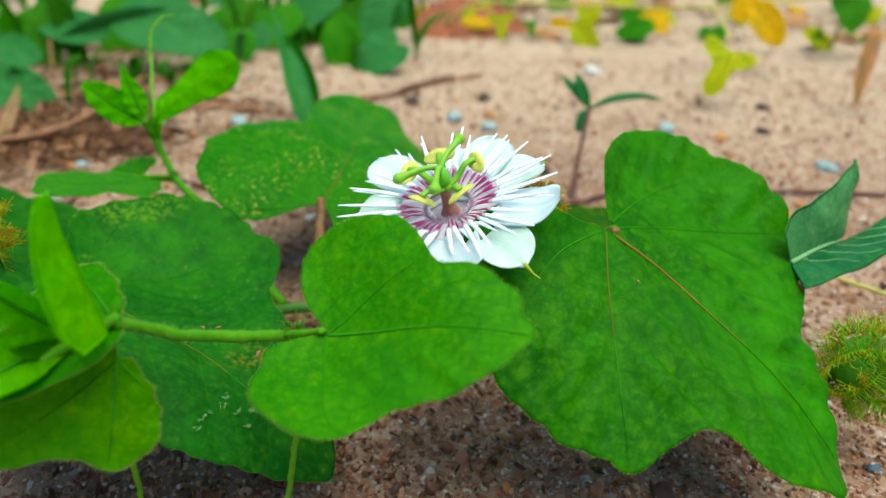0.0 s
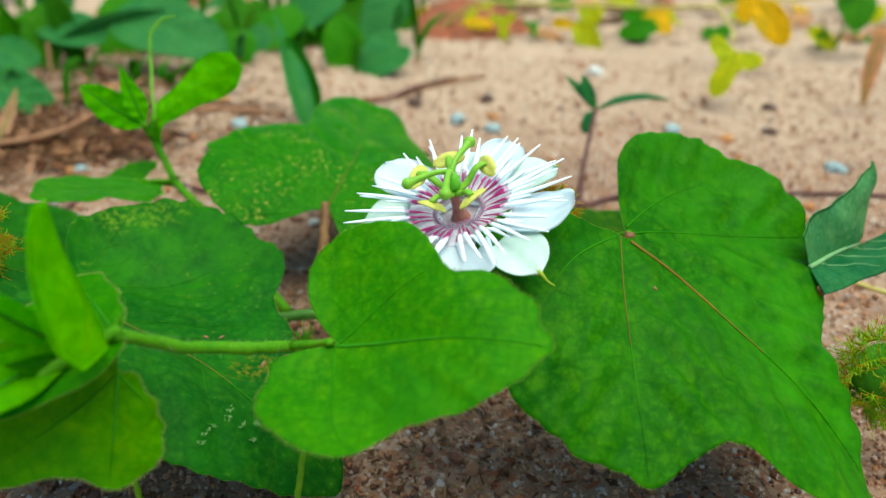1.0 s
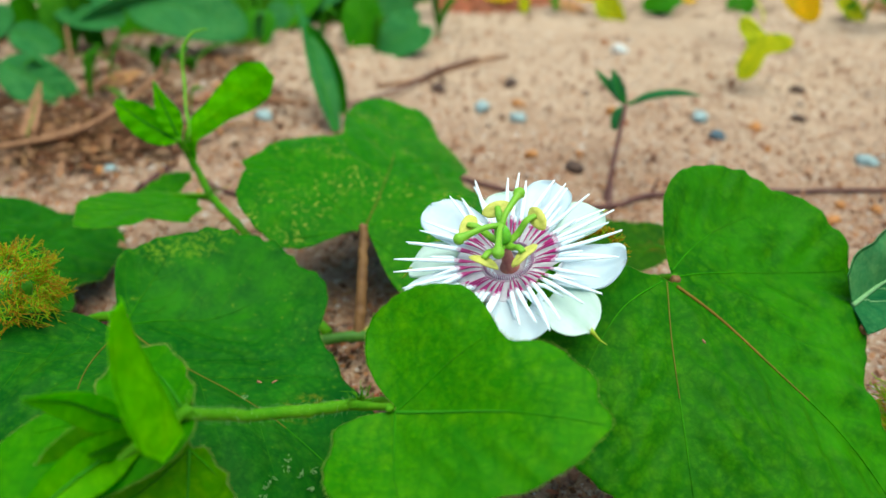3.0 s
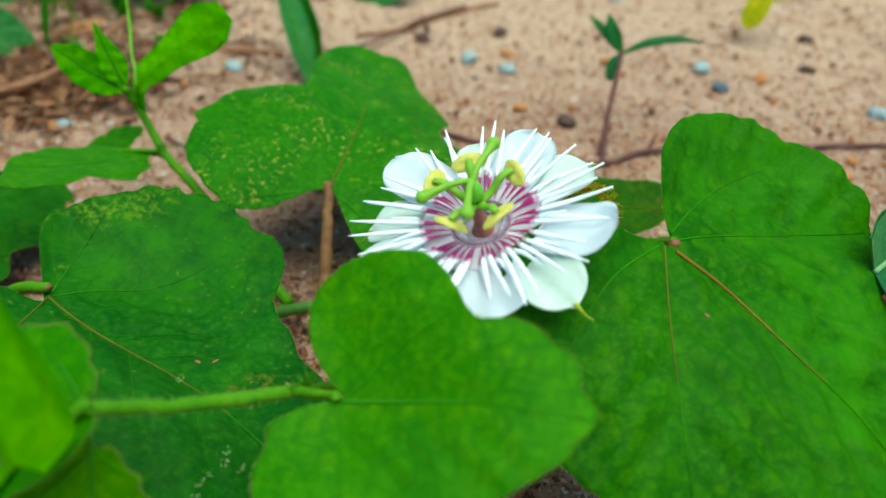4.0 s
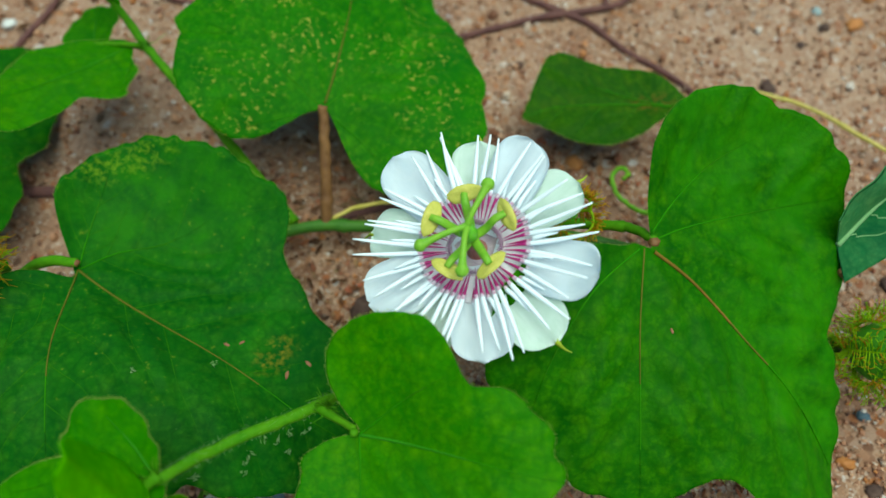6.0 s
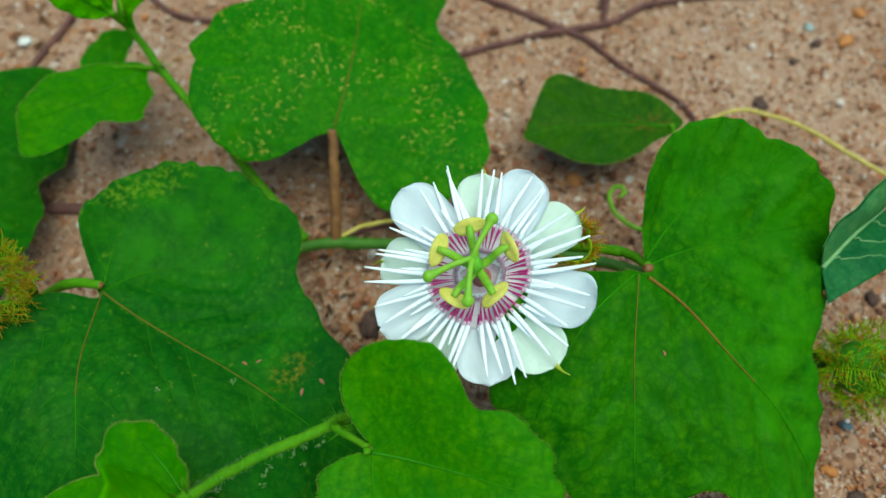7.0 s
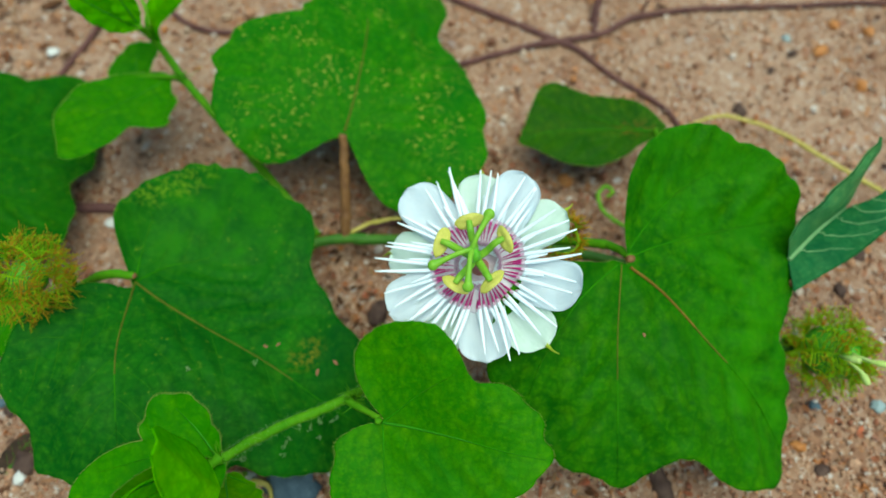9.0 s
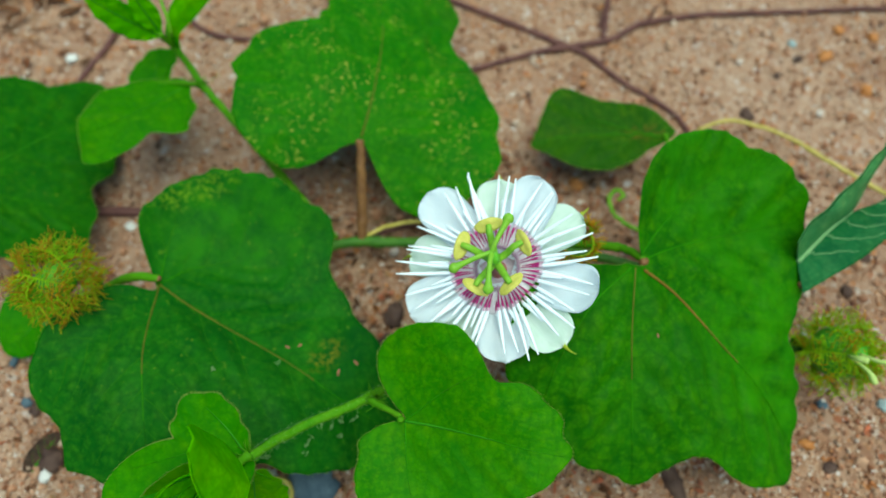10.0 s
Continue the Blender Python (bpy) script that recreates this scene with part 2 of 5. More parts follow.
CUP_RIM = plain_material("cup_rim_purple", (0.34, 0.16, 0.30), (0.52, 0.36, 0.46), 900, 0.5, 0.0002)
COLUMN = plain_material("column_red", (0.36, 0.10, 0.10), (0.50, 0.24, 0.16), 900, 0.5, 0.0002)
STAMEN = plain_material("stamen_green", (0.20, 0.50, 0.035), (0.32, 0.60, 0.05), 500, 0.42, 0.0002, 0.2)
OVARY = plain_material("ovary_green", (0.11, 0.40, 0.02), (0.18, 0.52, 0.03), 500, 0.4, 0.0002)
BUD_GREEN = plain_material("bud_green", (0.07, 0.30, 0.012), (0.13, 0.42, 0.02), 400, 0.45, 0.0003)
TENDRIL = plain_material("tendril_green", (0.14, 0.42, 0.012), (0.24, 0.54, 0.02), 400, 0.45, 0.0002, 0.25)
ANTHER = plain_material("anther_yellow", (0.50, 0.50, 0.08), (0.64, 0.60, 0.14), 900, 0.6, 0.0003)
BRACT = plain_material("bract_thread", (0.34, 0.64, 0.010), (0.58, 0.80, 0.02), 400, 0.5, 0.0001, 0.55)
BRACT_RED = plain_material("bract_rusty", (0.62, 0.30, 0.012), (0.74, 0.48, 0.02), 500, 0.5, 0.0001, 0.55)
STYLE_PALE = plain_material("style_pale", (0.50, 0.68, 0.16), (0.62, 0.76, 0.28), 500, 0.45, 0.0001, 0.2)


def filament_material():
    """Corona thread: purple near the cup, white beyond, along its own length."""
    m, n, l, p = mat("filament")
    c = n.new("ShaderNodeTexCoord")
    s = n.new("ShaderNodeSeparateXYZ")
    l.new(c.outputs["Object"], s.inputs[0])
    k = n.new("ShaderNodeMath")
    k.operation = "MULTIPLY"
    k.inputs[1].default_value = 50.0
    l.new(s.outputs[0], k.inputs[0])
    w = tex(n, l, "ShaderNodeTexNoise", 900, 2)
    ad = n.new("ShaderNodeMath")
    ad.operation = "MULTIPLY_ADD"
    ad.inputs[1].default_value = 0.10
    l.new(w.outputs[0], ad.inputs[0])
    l.new(k.outputs[0], ad.inputs[2])
    col = ramp(n, l, ad.outputs[0], ((0.26, (0.62, 0.46, 0.60)), (0.31, (0.42, 0.05, 0.22)), (0.36, (0.38, 0.006, 0.15)), (0.45, (0.40, 0.012, 0.18)), (0.485, (0.80, 0.90, 0.97)), (1.0, (0.86, 0.95, 1.0))))
    l.new(col, p.inputs["Base Color"])
    p.inputs["Roughness"].default_value = 0.45
    p.inputs["Subsurface Weight"].default_value = 0.0
    return m


FILAMENT = filament_material()


def sand_material():
    m, n, l, p = mat("sand")
    g1 = tex(n, l, "ShaderNodeTexVoronoi", 1450)
    g2 = tex(n, l, "ShaderNodeTexVoronoi", 660)
    big = tex(n, l, "ShaderNodeTexNoise", 16, 4)
    mid = tex(n, l, "ShaderNodeTexNoise", 110, 5, 0.65)
    s = n.new("ShaderNodeSeparateColor")
    l.new(g1.outputs["Color"], s.inputs[0])
    s2 = n.new("ShaderNodeSeparateColor")
    l.new(g2.outputs["Color"], s2.inputs[0])
    base = ramp(n, l, s.outputs[0], ((0.0, (0.102, 0.051, 0.033)), (0.08, (0.249, 0.135, 0.085)), (0.40, (0.374, 0.221, 0.142)), (0.75, (0.454, 0.297, 0.207)), (0.93, (0.510, 0.389, 0.320)), (1.0, (0.612, 0.562, 0.545))))
    other = ramp(n, l, s2.outputs[1], ((0.0, (0.079, 0.039, 0.028)), (0.06, (0.249, 0.130, 0.081)), (0.5, (0.385, 0.232, 0.160)), (0.80, (0.431, 0.286, 0.213)), (0.87, (0.409, 0.167, 0.053)), (0.93, (0.306, 0.108, 0.059)), (0.96, (0.499, 0.410, 0.356)), (1.0, (0.612, 0.572, 0.581))))
    c = mix(n, l, ramp(n, l, s2.outputs[2], ((0.45, 0.0), (0.5, 1.0))), base, other)
    c = mix(n, l, ramp(n, l, mid.outputs[0], ((0.46, 0.0), (0.70, 0.6))), c, (0.227, 0.095, 0.050))
    c = mix(n, l, ramp(n, l, big.outputs[0], ((0.45, 0.0), (0.7, 0.35))), c, (0.546, 0.383, 0.294))
    # sunlight put into the colour: sand paler out in the open, past a ragged border
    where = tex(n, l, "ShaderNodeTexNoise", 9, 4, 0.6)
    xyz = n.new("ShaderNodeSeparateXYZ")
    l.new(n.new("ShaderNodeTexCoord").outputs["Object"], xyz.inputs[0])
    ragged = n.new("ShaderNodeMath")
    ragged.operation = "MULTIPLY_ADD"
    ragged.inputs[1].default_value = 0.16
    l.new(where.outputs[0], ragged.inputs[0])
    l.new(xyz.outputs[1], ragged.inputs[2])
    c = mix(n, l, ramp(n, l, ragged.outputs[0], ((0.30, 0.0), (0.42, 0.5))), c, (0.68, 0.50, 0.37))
    c = mix(n, l, 1.0, c, (0.83, 0.83, 0.79), "MULTIPLY")
    l.new(c, p.inputs["Base Color"])
    p.inputs["Roughness"].default_value = 0.85
    p.inputs["Specular IOR Level"].default_value = 0.25
    nb = bump(n, l, g1.outputs["Distance"], -0.8, 0.0007)
    nb = bump(n, l, g2.outputs["Distance"], -0.6, 0.0008, nb)
    l.new(bump(n, l, mid.outputs[0], 0.8, 0.002, nb), p.inputs["Normal"])
    return m


def grain_material():
    m, n, l, p = mat("grains")
    g = n.new("ShaderNodeNewGeometry")
    c = ramp(n, l, g.outputs["Random Per Island"], ((0.0, (0.068, 0.032, 0.024)), (0.06, (0.158, 0.063, 0.035)), (0.2, (0.340, 0.151, 0.083)), (0.42, (0.454, 0.254, 0.166)), (0.58, (0.499, 0.324, 0.237)), (0.68, (0.46, 0.185, 0.048)), (0.72, (0.32, 0.10, 0.05)), (0.76, (0.10, 0.065, 0.05)), (0.82, (0.44, 0.292, 0.213)), (0.92, (0.545, 0.454, 0.404)), (1.0, (0.681, 0.670, 0.711))))
    t = tex(n, l, "ShaderNodeTexNoise", 1400, 3)
    c = mix(n, l, ramp(n, l, t.outputs[0], ((0.4, 0.0), (0.8, 0.4))), c, (0.284, 0.157, 0.101))
    c = mix(n, l, 1.0, c, (1.0, 0.93, 0.80), "MULTIPLY")
    l.new(c, p.inputs["Base Color"])
    p.inputs["Roughness"].default_value = 0.6
    l.new(bump(n, l, t.outputs[0], 0.6, 0.0004), p.inputs["Normal"])
    return m


SAND, GRAIN = sand_material(), grain_material()
STONE_BLUE = plain_material("stone_slate", (0.06, 0.10, 0.13), (0.13, 0.19, 0.23), 240, 0.7, 0.0008)
STONE_WHITE = plain_material("stone_quartz", (0.60, 0.60, 0.56), (0.74, 0.74, 0.72), 300, 0.45, 0.0006)
STONE_ORANGE = plain_material("stone_orange", (0.40, 0.14, 0.03), (0.52, 0.24, 0.08), 300, 0.6, 0.0006)
STONE_DARK = plain_material("stone_dark", (0.055, 0.03, 0.025), (0.12, 0.07, 0.05), 300, 0.7, 0.0006)
STONE_SKY = plain_material("stone_pale_blue", (0.25, 0.34, 0.35), (0.36, 0.45, 0.45), 300, 0.5, 0.0006)


# ---- building helpers ----
def mesh_part(name, verts, faces, material, parent=None, label="", smooth=True):
    me = bpy.data.meshes.new(name)
    me.from_pydata([tuple(v) for v in verts], [], faces)
    me.materials.append(material)
    if smooth:
        me.polygons.foreach_set("use_smooth", [True] * len(me.polygons))
    me.update()
    ob = new(name, me)
    if parent:
        ob.parent = parent
    if label:
        tagged(ob, label)
    return ob


def thing(name, label, category, m=None, group="", kind=""):
    ob = new(name)
    ob.empty_display_size = 0.005
    if m is not None:
        ob.matrix_world = m
    return tagged(ob, label, category, group, kind)


def spline(points, n):
    """n points along a smooth curve through the given ones."""
    p = np.array(points, float)
    p = np.vstack([2 * p[0] - p[1], p, 2 * p[-1] - p[-2]])
    s = np.linspace(0, len(p) - 3 - 1e-6, n)
    i = s.astype(int)
    f = (s - i)[:, None]
    a, b, c, d = p[i], p[i + 1], p[i + 2], p[i + 3]
    return b + 0.5 * f * (c - a + f * (2 * a - 5 * b + 4 * c - d + f * (3 * (b - c) + d - a)))


def tube_data(points, radii, sides=8, flat=1.0):
    """Verts and faces of a closed tube along points; radii in the same unit; flat squeezes it."""
    p = np.array(points, float)
    n = len(p)
    r = np.interp(np.linspace(0, 1, n), np.linspace(0, 1, len(radii)), radii)
    t = np.gradient(p, axis=0)
    t /= np.linalg.norm(t, axis=1)[:, None] + 1e-12
    ref = np.array([0, 0, 1.0]) if abs(t[:, 2]).mean() < 0.8 else np.array([0, 1.0, 0])
    a = np.cross(t, ref)
    a /= np.linalg.norm(a, axis=1)[:, None] + 1e-12
    b = np.cross(a, t)
    verts, faces = [], []
    for i in range(n):
        for k in range(sides):
            w = 2 * math.pi * k / sides
            verts.append(p[i] + r[i] * (math.cos(w) * a[i] + flat * math.sin(w) * b[i]))
    for i in range(n - 1):
        for k in range(sides):
            k2 = (k + 1) % sides
            faces.append((i * sides + k, i * sides + k2, (i + 1) * sides + k2, (i + 1) * sides + k))
    faces.append(tuple(reversed(range(sides))))
    faces.append(tuple((n - 1) * sides + k for k in range(sides)))
    return verts, faces


def merge(datas):
    verts, faces = [], []
    for v, f in datas:
        o = len(verts)
        verts.extend(v)
        faces.extend(tuple(i + o for i in q) for q in f)
    return verts, faces


def stem(name, points, radii, material, parent=None, label="", n=40, sides=10):
    """A bent stem through points in millimetres."""
    p = spline(points, n)
    p = p + np.array([[noise.noise(Vector((i * 0.31, k * 7.7, points[0][0]))) * 0.25 for k in range(3)] for i in range(n)])
    rr = np.interp(np.linspace(0, 1, n), np.linspace(0, 1, len(radii)), radii)
    rr = rr * np.array([1 + 0.16 * noise.noise(Vector((i * 0.45, points[0][1], 2.2))) + 0.22 * max(0, math.sin(i * 0.55 + points[0][0])) ** 24 for i in range(n)])
    v, f = tube_data(p * MM, rr * MM, sides)
    return mesh_part(name, v, f, material, parent, label)


def ellipsoid(rx, ry, rz, seed=0, rough=0.0, seg=14, rings=9, lump=1.0):
    verts, faces = [(0, 0, rz)], []
    for i in range(1, rings):
        a = math.pi * i / rings
        for k in range(seg):
            b = 2 * math.pi * k / seg
            d = Vector((math.sin(a) * math.cos(b), math.sin(a) * math.sin(b), math.cos(a)))
            s = 1 + rough * noise.noise(d * 1.6 * lump + Vector((seed * 3.1, 0, 0)))
            verts.append((d.x * rx * s, d.y * ry * s, d.z * rz * s))
    verts.append((0, 0, -rz))
    for k in range(seg):
        k2 = (k + 1) % seg
        faces.append((0, 1 + k, 1 + k2))
        for i in range(rings - 2):
            o = 1 + i * seg
            faces.append((o + k, o + seg + k, o + seg + k2, o + k2))
        o = 1 + (rings - 2) * seg
        faces.append((o + k, len(verts) - 1, o + k2))
    return verts, faces


# ---- ground ----
def ground_height(x, y):
    """Height of the sand, metres, with its slow swells; x, y in metres."""
    k = min(1.0, max(0.0, (y - 0.09) / 0.1))
    x = max(-0.35, min(0.35, x)) if abs(x) > 0.35 else x
    z = 0.0095 - 0.035 * x * k - 0.02 * max(-0.06, min(0.12, y - 0.16)) - 0.03 * max(0.0, min(0.15, y - 0.24))
    return z + 0.0022 * noise.noise(Vector((x * 16, y * 16, 3.3))) + 0.001 * noise.noise(Vector((x * 55, y * 55, 8.1)))


def axis_steps(lo, hi, step, far):
    inner = list(np.arange(lo, hi + step / 2, step))
    out, d, g = [], step, 0.0
    while g < far:
        d *= 1.35
        g += d
        out.append(g)
    return [lo - g for g in reversed(out)] + inner + [hi + g for g in out]


def build_ground():
    xs = axis_steps(-0.26, 0.30, 0.0022, 60)
    ys = axis_steps(0.02, 0.62, 0.0022, 60)
    verts = []
    for y in ys:
        for x in xs:
            z = ground_height(x, y)
            if -0.3 < x < 0.34 and 0 < y < 0.66:
                z += 0.0007 * noise.noise(Vector((x * 260, y * 260, 1.7))) + 0.0005 * noise.noise(Vector((x * 600, y * 600, 4.7)))
            verts.append((x, y, z))
    w = len(xs)
    faces = [(j * w + i, j * w + i + 1, (j + 1) * w + i + 1, (j + 1) * w + i) for j in range(len(ys) - 1) for i in range(w - 1)]
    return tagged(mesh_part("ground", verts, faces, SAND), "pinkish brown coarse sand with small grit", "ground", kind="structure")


build_ground()


def build_grains():
    """Loose grit: many small angular grains sunk into the sand."""
    rng = random.Random(5)
    phi = (1 + 5 ** 0.5) / 2
    ico = [(-1, phi, 0), (1, phi, 0), (-1, -phi, 0), (1, -phi, 0), (0, -1, phi), (0, 1, phi), (0, -1, -phi), (0, 1, -phi), (phi, 0, -1), (phi, 0, 1), (-phi, 0, -1), (-phi, 0, 1)]
    ico = np.array(ico) / math.hypot(1, phi)
    tri = [(0, 11, 5), (0, 5, 1), (0, 1, 7), (0, 7, 10), (0, 10, 11), (1, 5, 9), (5, 11, 4), (11, 10, 2), (10, 7, 6), (7, 1, 8), (3, 9, 4), (3, 4, 2), (3, 2, 6), (3, 6, 8), (3, 8, 9), (4, 9, 5), (2, 4, 11), (6, 2, 10), (8, 6, 7), (9, 8, 1)]
    verts, faces = [], []
    for k in range(66000):
        y = 0.055 + 0.36 * rng.random() ** 1.7
        x = rng.uniform(-1, 1) * (0.10 + 0.42 * y)
        r = 0.00022 + 0.00056 * rng.random() ** 2.3
        if rng.random() < (0.04 if y < 0.15 else 0.07):
            r *= rng.choice((1.8, 2.1, 2.6))
        c = np.array((x, y, ground_height(x, y) + r * rng.uniform(0.1, 0.9)))
        m = np.array(Euler((rng.uniform(0, 6), rng.uniform(0, 6), rng.uniform(0, 6))).to_matrix())
        jag = np.array([[rng.uniform(0.75, 1.2)] for _ in range(12)])
        v = (ico * jag * np.array((r, r * rng.uniform(0.6, 1.0), r * rng.uniform(0.5, 0.9)))) @ m.T + c
        o = len(verts)
        verts.extend(v.tolist())
        faces.extend((a + o, b + o, c2 + o) for a, b, c2 in tri)
    ob = mesh_part("grit", verts, faces, GRAIN, smooth=False)
    tagged(ob, "loose brown, orange and white grit on the sand", "grit", kind="stuff")


build_grains()


def pebble(x, y, size, material, label, seed, tall=0.6):
    rng = random.Random(seed)
    v, f = ellipsoid(size / 2 * MM, size / 2 * rng.uniform(0.6, 0.95) * MM, size / 2 * tall * MM, seed, 0.55, 14, 9, 1.3)
    ob = mesh_part("pebble", v, f, material)
    ob.matrix_world = pose(x * MM, y * MM, ground_height(x * MM, y * MM) + size * tall * 0.18 * MM, rng.uniform(-15, 15), rng.uniform(-15, 15), rng.uniform(0, 360))
    return tagged(ob, label, "pebble", "pebbles on the sand")


# ---- leaves of the vine ----
# centre (mm), turn (degrees), bend of the blade, and reach of the outline every 9 degrees (mm)
BLADES = {
    'R': ((39.2, 105.3, 46.4), (18.9, 16.9, 8.2), (-0.00169, -0.00436, -0.00058, -0.00001, 0.00024, 0.00009, 0.00009),
          [28.6, 31.0, 33.4, 36.8, 40.6, 40.6, 40.6, 39.0, 39.5, 38.0, 35.9, 32.4, 26.9, 17.9, 13.1, 15.6, 18.0, 23.3, 30.3, 34.9, 37.2, 37.7, 36.8, 34.8, 34.4, 34.3, 34.1, 32.8, 33.4, 28.8, 26.8, 28.7, 34.8, 38.5, 41.1, 36.8, 33.2, 30.2, 28.0, 26.9]),
    'M': ((-7.5, 81.1, 52.8), (27.4, -25.2, -9.6), (0.00521, 0.00694, 0.00737, -0.00087, -0.00095, -0.00104, -0.00013),
          [18.5, 18.8, 17.3, 16.6, 15.3, 13.1, 13.1, 14.6, 16.9, 19.2, 19.9, 20.4, 20.7, 20.6, 20.0, 18.2, 15.6, 12.3, 9.7, 13.4, 16.0, 16.1, 16.8, 17.1, 17.2, 16.9, 16.8, 16.4, 15.6, 13.6, 12.2, 11.7, 12.3, 12.7, 13.9, 15.0, 16.2, 17.9, 18.9, 20.1]),
    'L': ((-56.1, 111.6, 37.1), (-21.6, 21.1, 2.2), (0.00147, -0.00079, 0.00690, 0.00005, 0.00058, 0.00032, 0.00059),
          [29.7, 27.4, 25.5, 25.6, 28.6, 29.2, 28.3, 28.2, 28.2, 28.0, 28.2, 28.7, 28.9, 29.0, 28.1, 26.6, 18.5, 15.0, 20.2, 24.5, 29.5, 33.6, 35.9, 34.9, 33.5, 35.2, 33.7, 33.8, 34.2, 34.2, 33.8, 33.2, 31.9, 35.4, 37.8, 40.7, 44.1, 46.7, 39.4, 35.2]),
    'B': ((-28.5, 179.5, 40.9), (3.3, 17.3, 0.1), (-0.00391, -0.00186, -0.00566, 0.00005, -0.00021, 0.00004, 0.00008),
          [33.7, 32.9, 31.5, 29.8, 33.4, 43.0, 45.7, 44.8, 52.1, 50.0, 48.8, 41.5, 29.2, 18.5, 17.4, 15.3, 16.6, 19.1, 22.8, 26.1, 27.1, 30.7, 30.2, 32.5, 34.8, 35.3, 34.8, 33.2, 29.7, 25.3, 22.7, 23.3, 35.8, 42.6, 45.0, 45.2, 44.6, 39.9, 38.6, 35.5]),
    'A': ((-111.2, 159.5, 26.1), (-8.9, 28.4, 6.7), (0.00027, 0.00003, -0.00030, 0.00000, 0.00001, -0.00000, 0.00001),
          [17.0, 17.7, 18.5, 20.3, 23.2, 26.8, 31.1, 34.7, 36.1, 33.2, 29.9, 31.3, 31.9, 31.1, 30.3, 29.5, 28.9, 28.4, 28.1, 27.8, 27.7, 27.5, 27.4, 27.4, 27.5, 27.8, 28.3, 29.0, 29.9, 30.7, 31.3, 31.3, 30.1, 27.1, 22.5, 20.2, 16.2, 13.8, 13.9, 15.3]),
    'D': ((32.1, 166.6, 23.6), (10.1, -1.3, -0.2), (0.00041, 0.00007, -0.00061, 0.00001, 0.00000, -0.00000, 0.00001),
          [21.0, 19.6, 18.0, 16.3, 14.6, 13.2, 12.1, 11.2, 10.6, 10.8, 11.4, 12.2, 13.9, 16.0, 16.8, 16.2, 15.4, 15.1, 15.1, 15.3, 16.2, 16.9, 14.0, 12.4, 11.5, 10.9, 10.5, 10.2, 9.9, 9.9, 10.0, 10.2, 10.4, 10.6, 11.1, 11.6, 12.4, 13.3, 14.6, 17.9]),
    'S': ((-82.9, 165.3, 36.9), (-8.9, 16.7, 20.3), (0.00370, 0.00278, -0.00487, -0.00002, 0.00001, 0.00009, 0.00010),
          [13.5, 14.4, 14.5, 15.3, 17.7, 18.8, 17.8, 16.5, 15.6, 15.0, 14.6, 14.3, 14.1, 13.8, 13.6, 13.1, 12.6, 12.3, 12.4, 13.2, 13.6, 14.1, 14.7, 15.8, 17.4, 19.9, 18.3, 14.2, 11.1, 8.7, 7.5, 6.6, 6.2, 6.5, 7.9, 10.0, 11.5, 12.1, 11.6, 12.3]),
    'S2': ((-83.6, 184.9, 32.8), (10.0, 0.2, -30.8), (0.00001, -0.00000, -0.00000, -0.00000, 0.00000, -0.00000, -0.00000),
          [4.8, 4.4, 4.2, 4.4, 4.7, 5.2, 5.7, 6.2, 6.5, 6.7, 6.7, 6.2, 6.0, 6.1, 6.2, 6.2, 6.0, 5.7, 5.4, 5.2, 5.2, 5.3, 5.6, 6.0, 6.5, 7.0, 7.5, 7.8, 7.9, 7.9, 7.8, 7.6, 7.5, 7.3, 7.1, 6.9, 6.6, 6.3, 5.9, 5.4]),
    'F1': ((-51.8, 79.2, 57.6), (18.5, -2.0, -4.9), (0.00035, 0.00023, 0.00034, -0.00001, -0.00000, -0.00000, 0.00000),
          [10.5, 10.3, 10.4, 9.7, 10.0, 9.9, 9.7, 10.0, 9.5, 8.9, 8.8, 8.4, 7.3, 5.6, 5.1, 4.9, 4.0, 3.0, 3.3, 4.6, 6.4, 9.0, 12.2, 15.2, 16.6, 17.0, 16.8, 16.1, 15.2, 14.3, 13.5, 12.8, 12.3, 12.1, 12.1, 12.2, 12.3, 12.4, 12.3, 11.8]),
    'F2': ((-46.7, 71.7, 47.2), (64.9, 23.5, 3.6), (-0.00003, 0.00010, -0.00004, -0.00000, 0.00000, -0.00000, 0.00000),
          [10.7, 10.2, 10.3, 9.6, 10.0, 9.2, 9.4, 9.7, 8.7, 10.5, 11.8, 12.5, 12.9, 13.1, 13.3, 13.5, 13.7, 13.9, 14.2, 14.3, 14.4, 14.4, 14.2, 13.9, 13.4, 12.7, 11.5, 9.7, 7.9, 6.8, 6.3, 6.2, 6.3, 6.9, 8.0, 9.1, 9.7, 9.9, 10.3, 10.7]),
}


def outline(radii, n):
    r = np.array(radii)
    s = np.arange(n) * len(r) / n
    i = s.astype(int)
    f = s - i
    a, b, c, d = (r[(i + k) % len(r)] for k in (-1, 0, 1, 2))
    return b + 0.5 * f * (c - a + f * (2 * a - 5 * b + 4 * c - d + f * (3 * (b - c) + d - a)))


def bend(co, u, v):
    return co[0] * u * u + co[1] * u * v + co[2] * v * v + co[3] * u ** 3 + co[4] * u * u * v + co[5] * u * v * v + co[6] * v ** 3


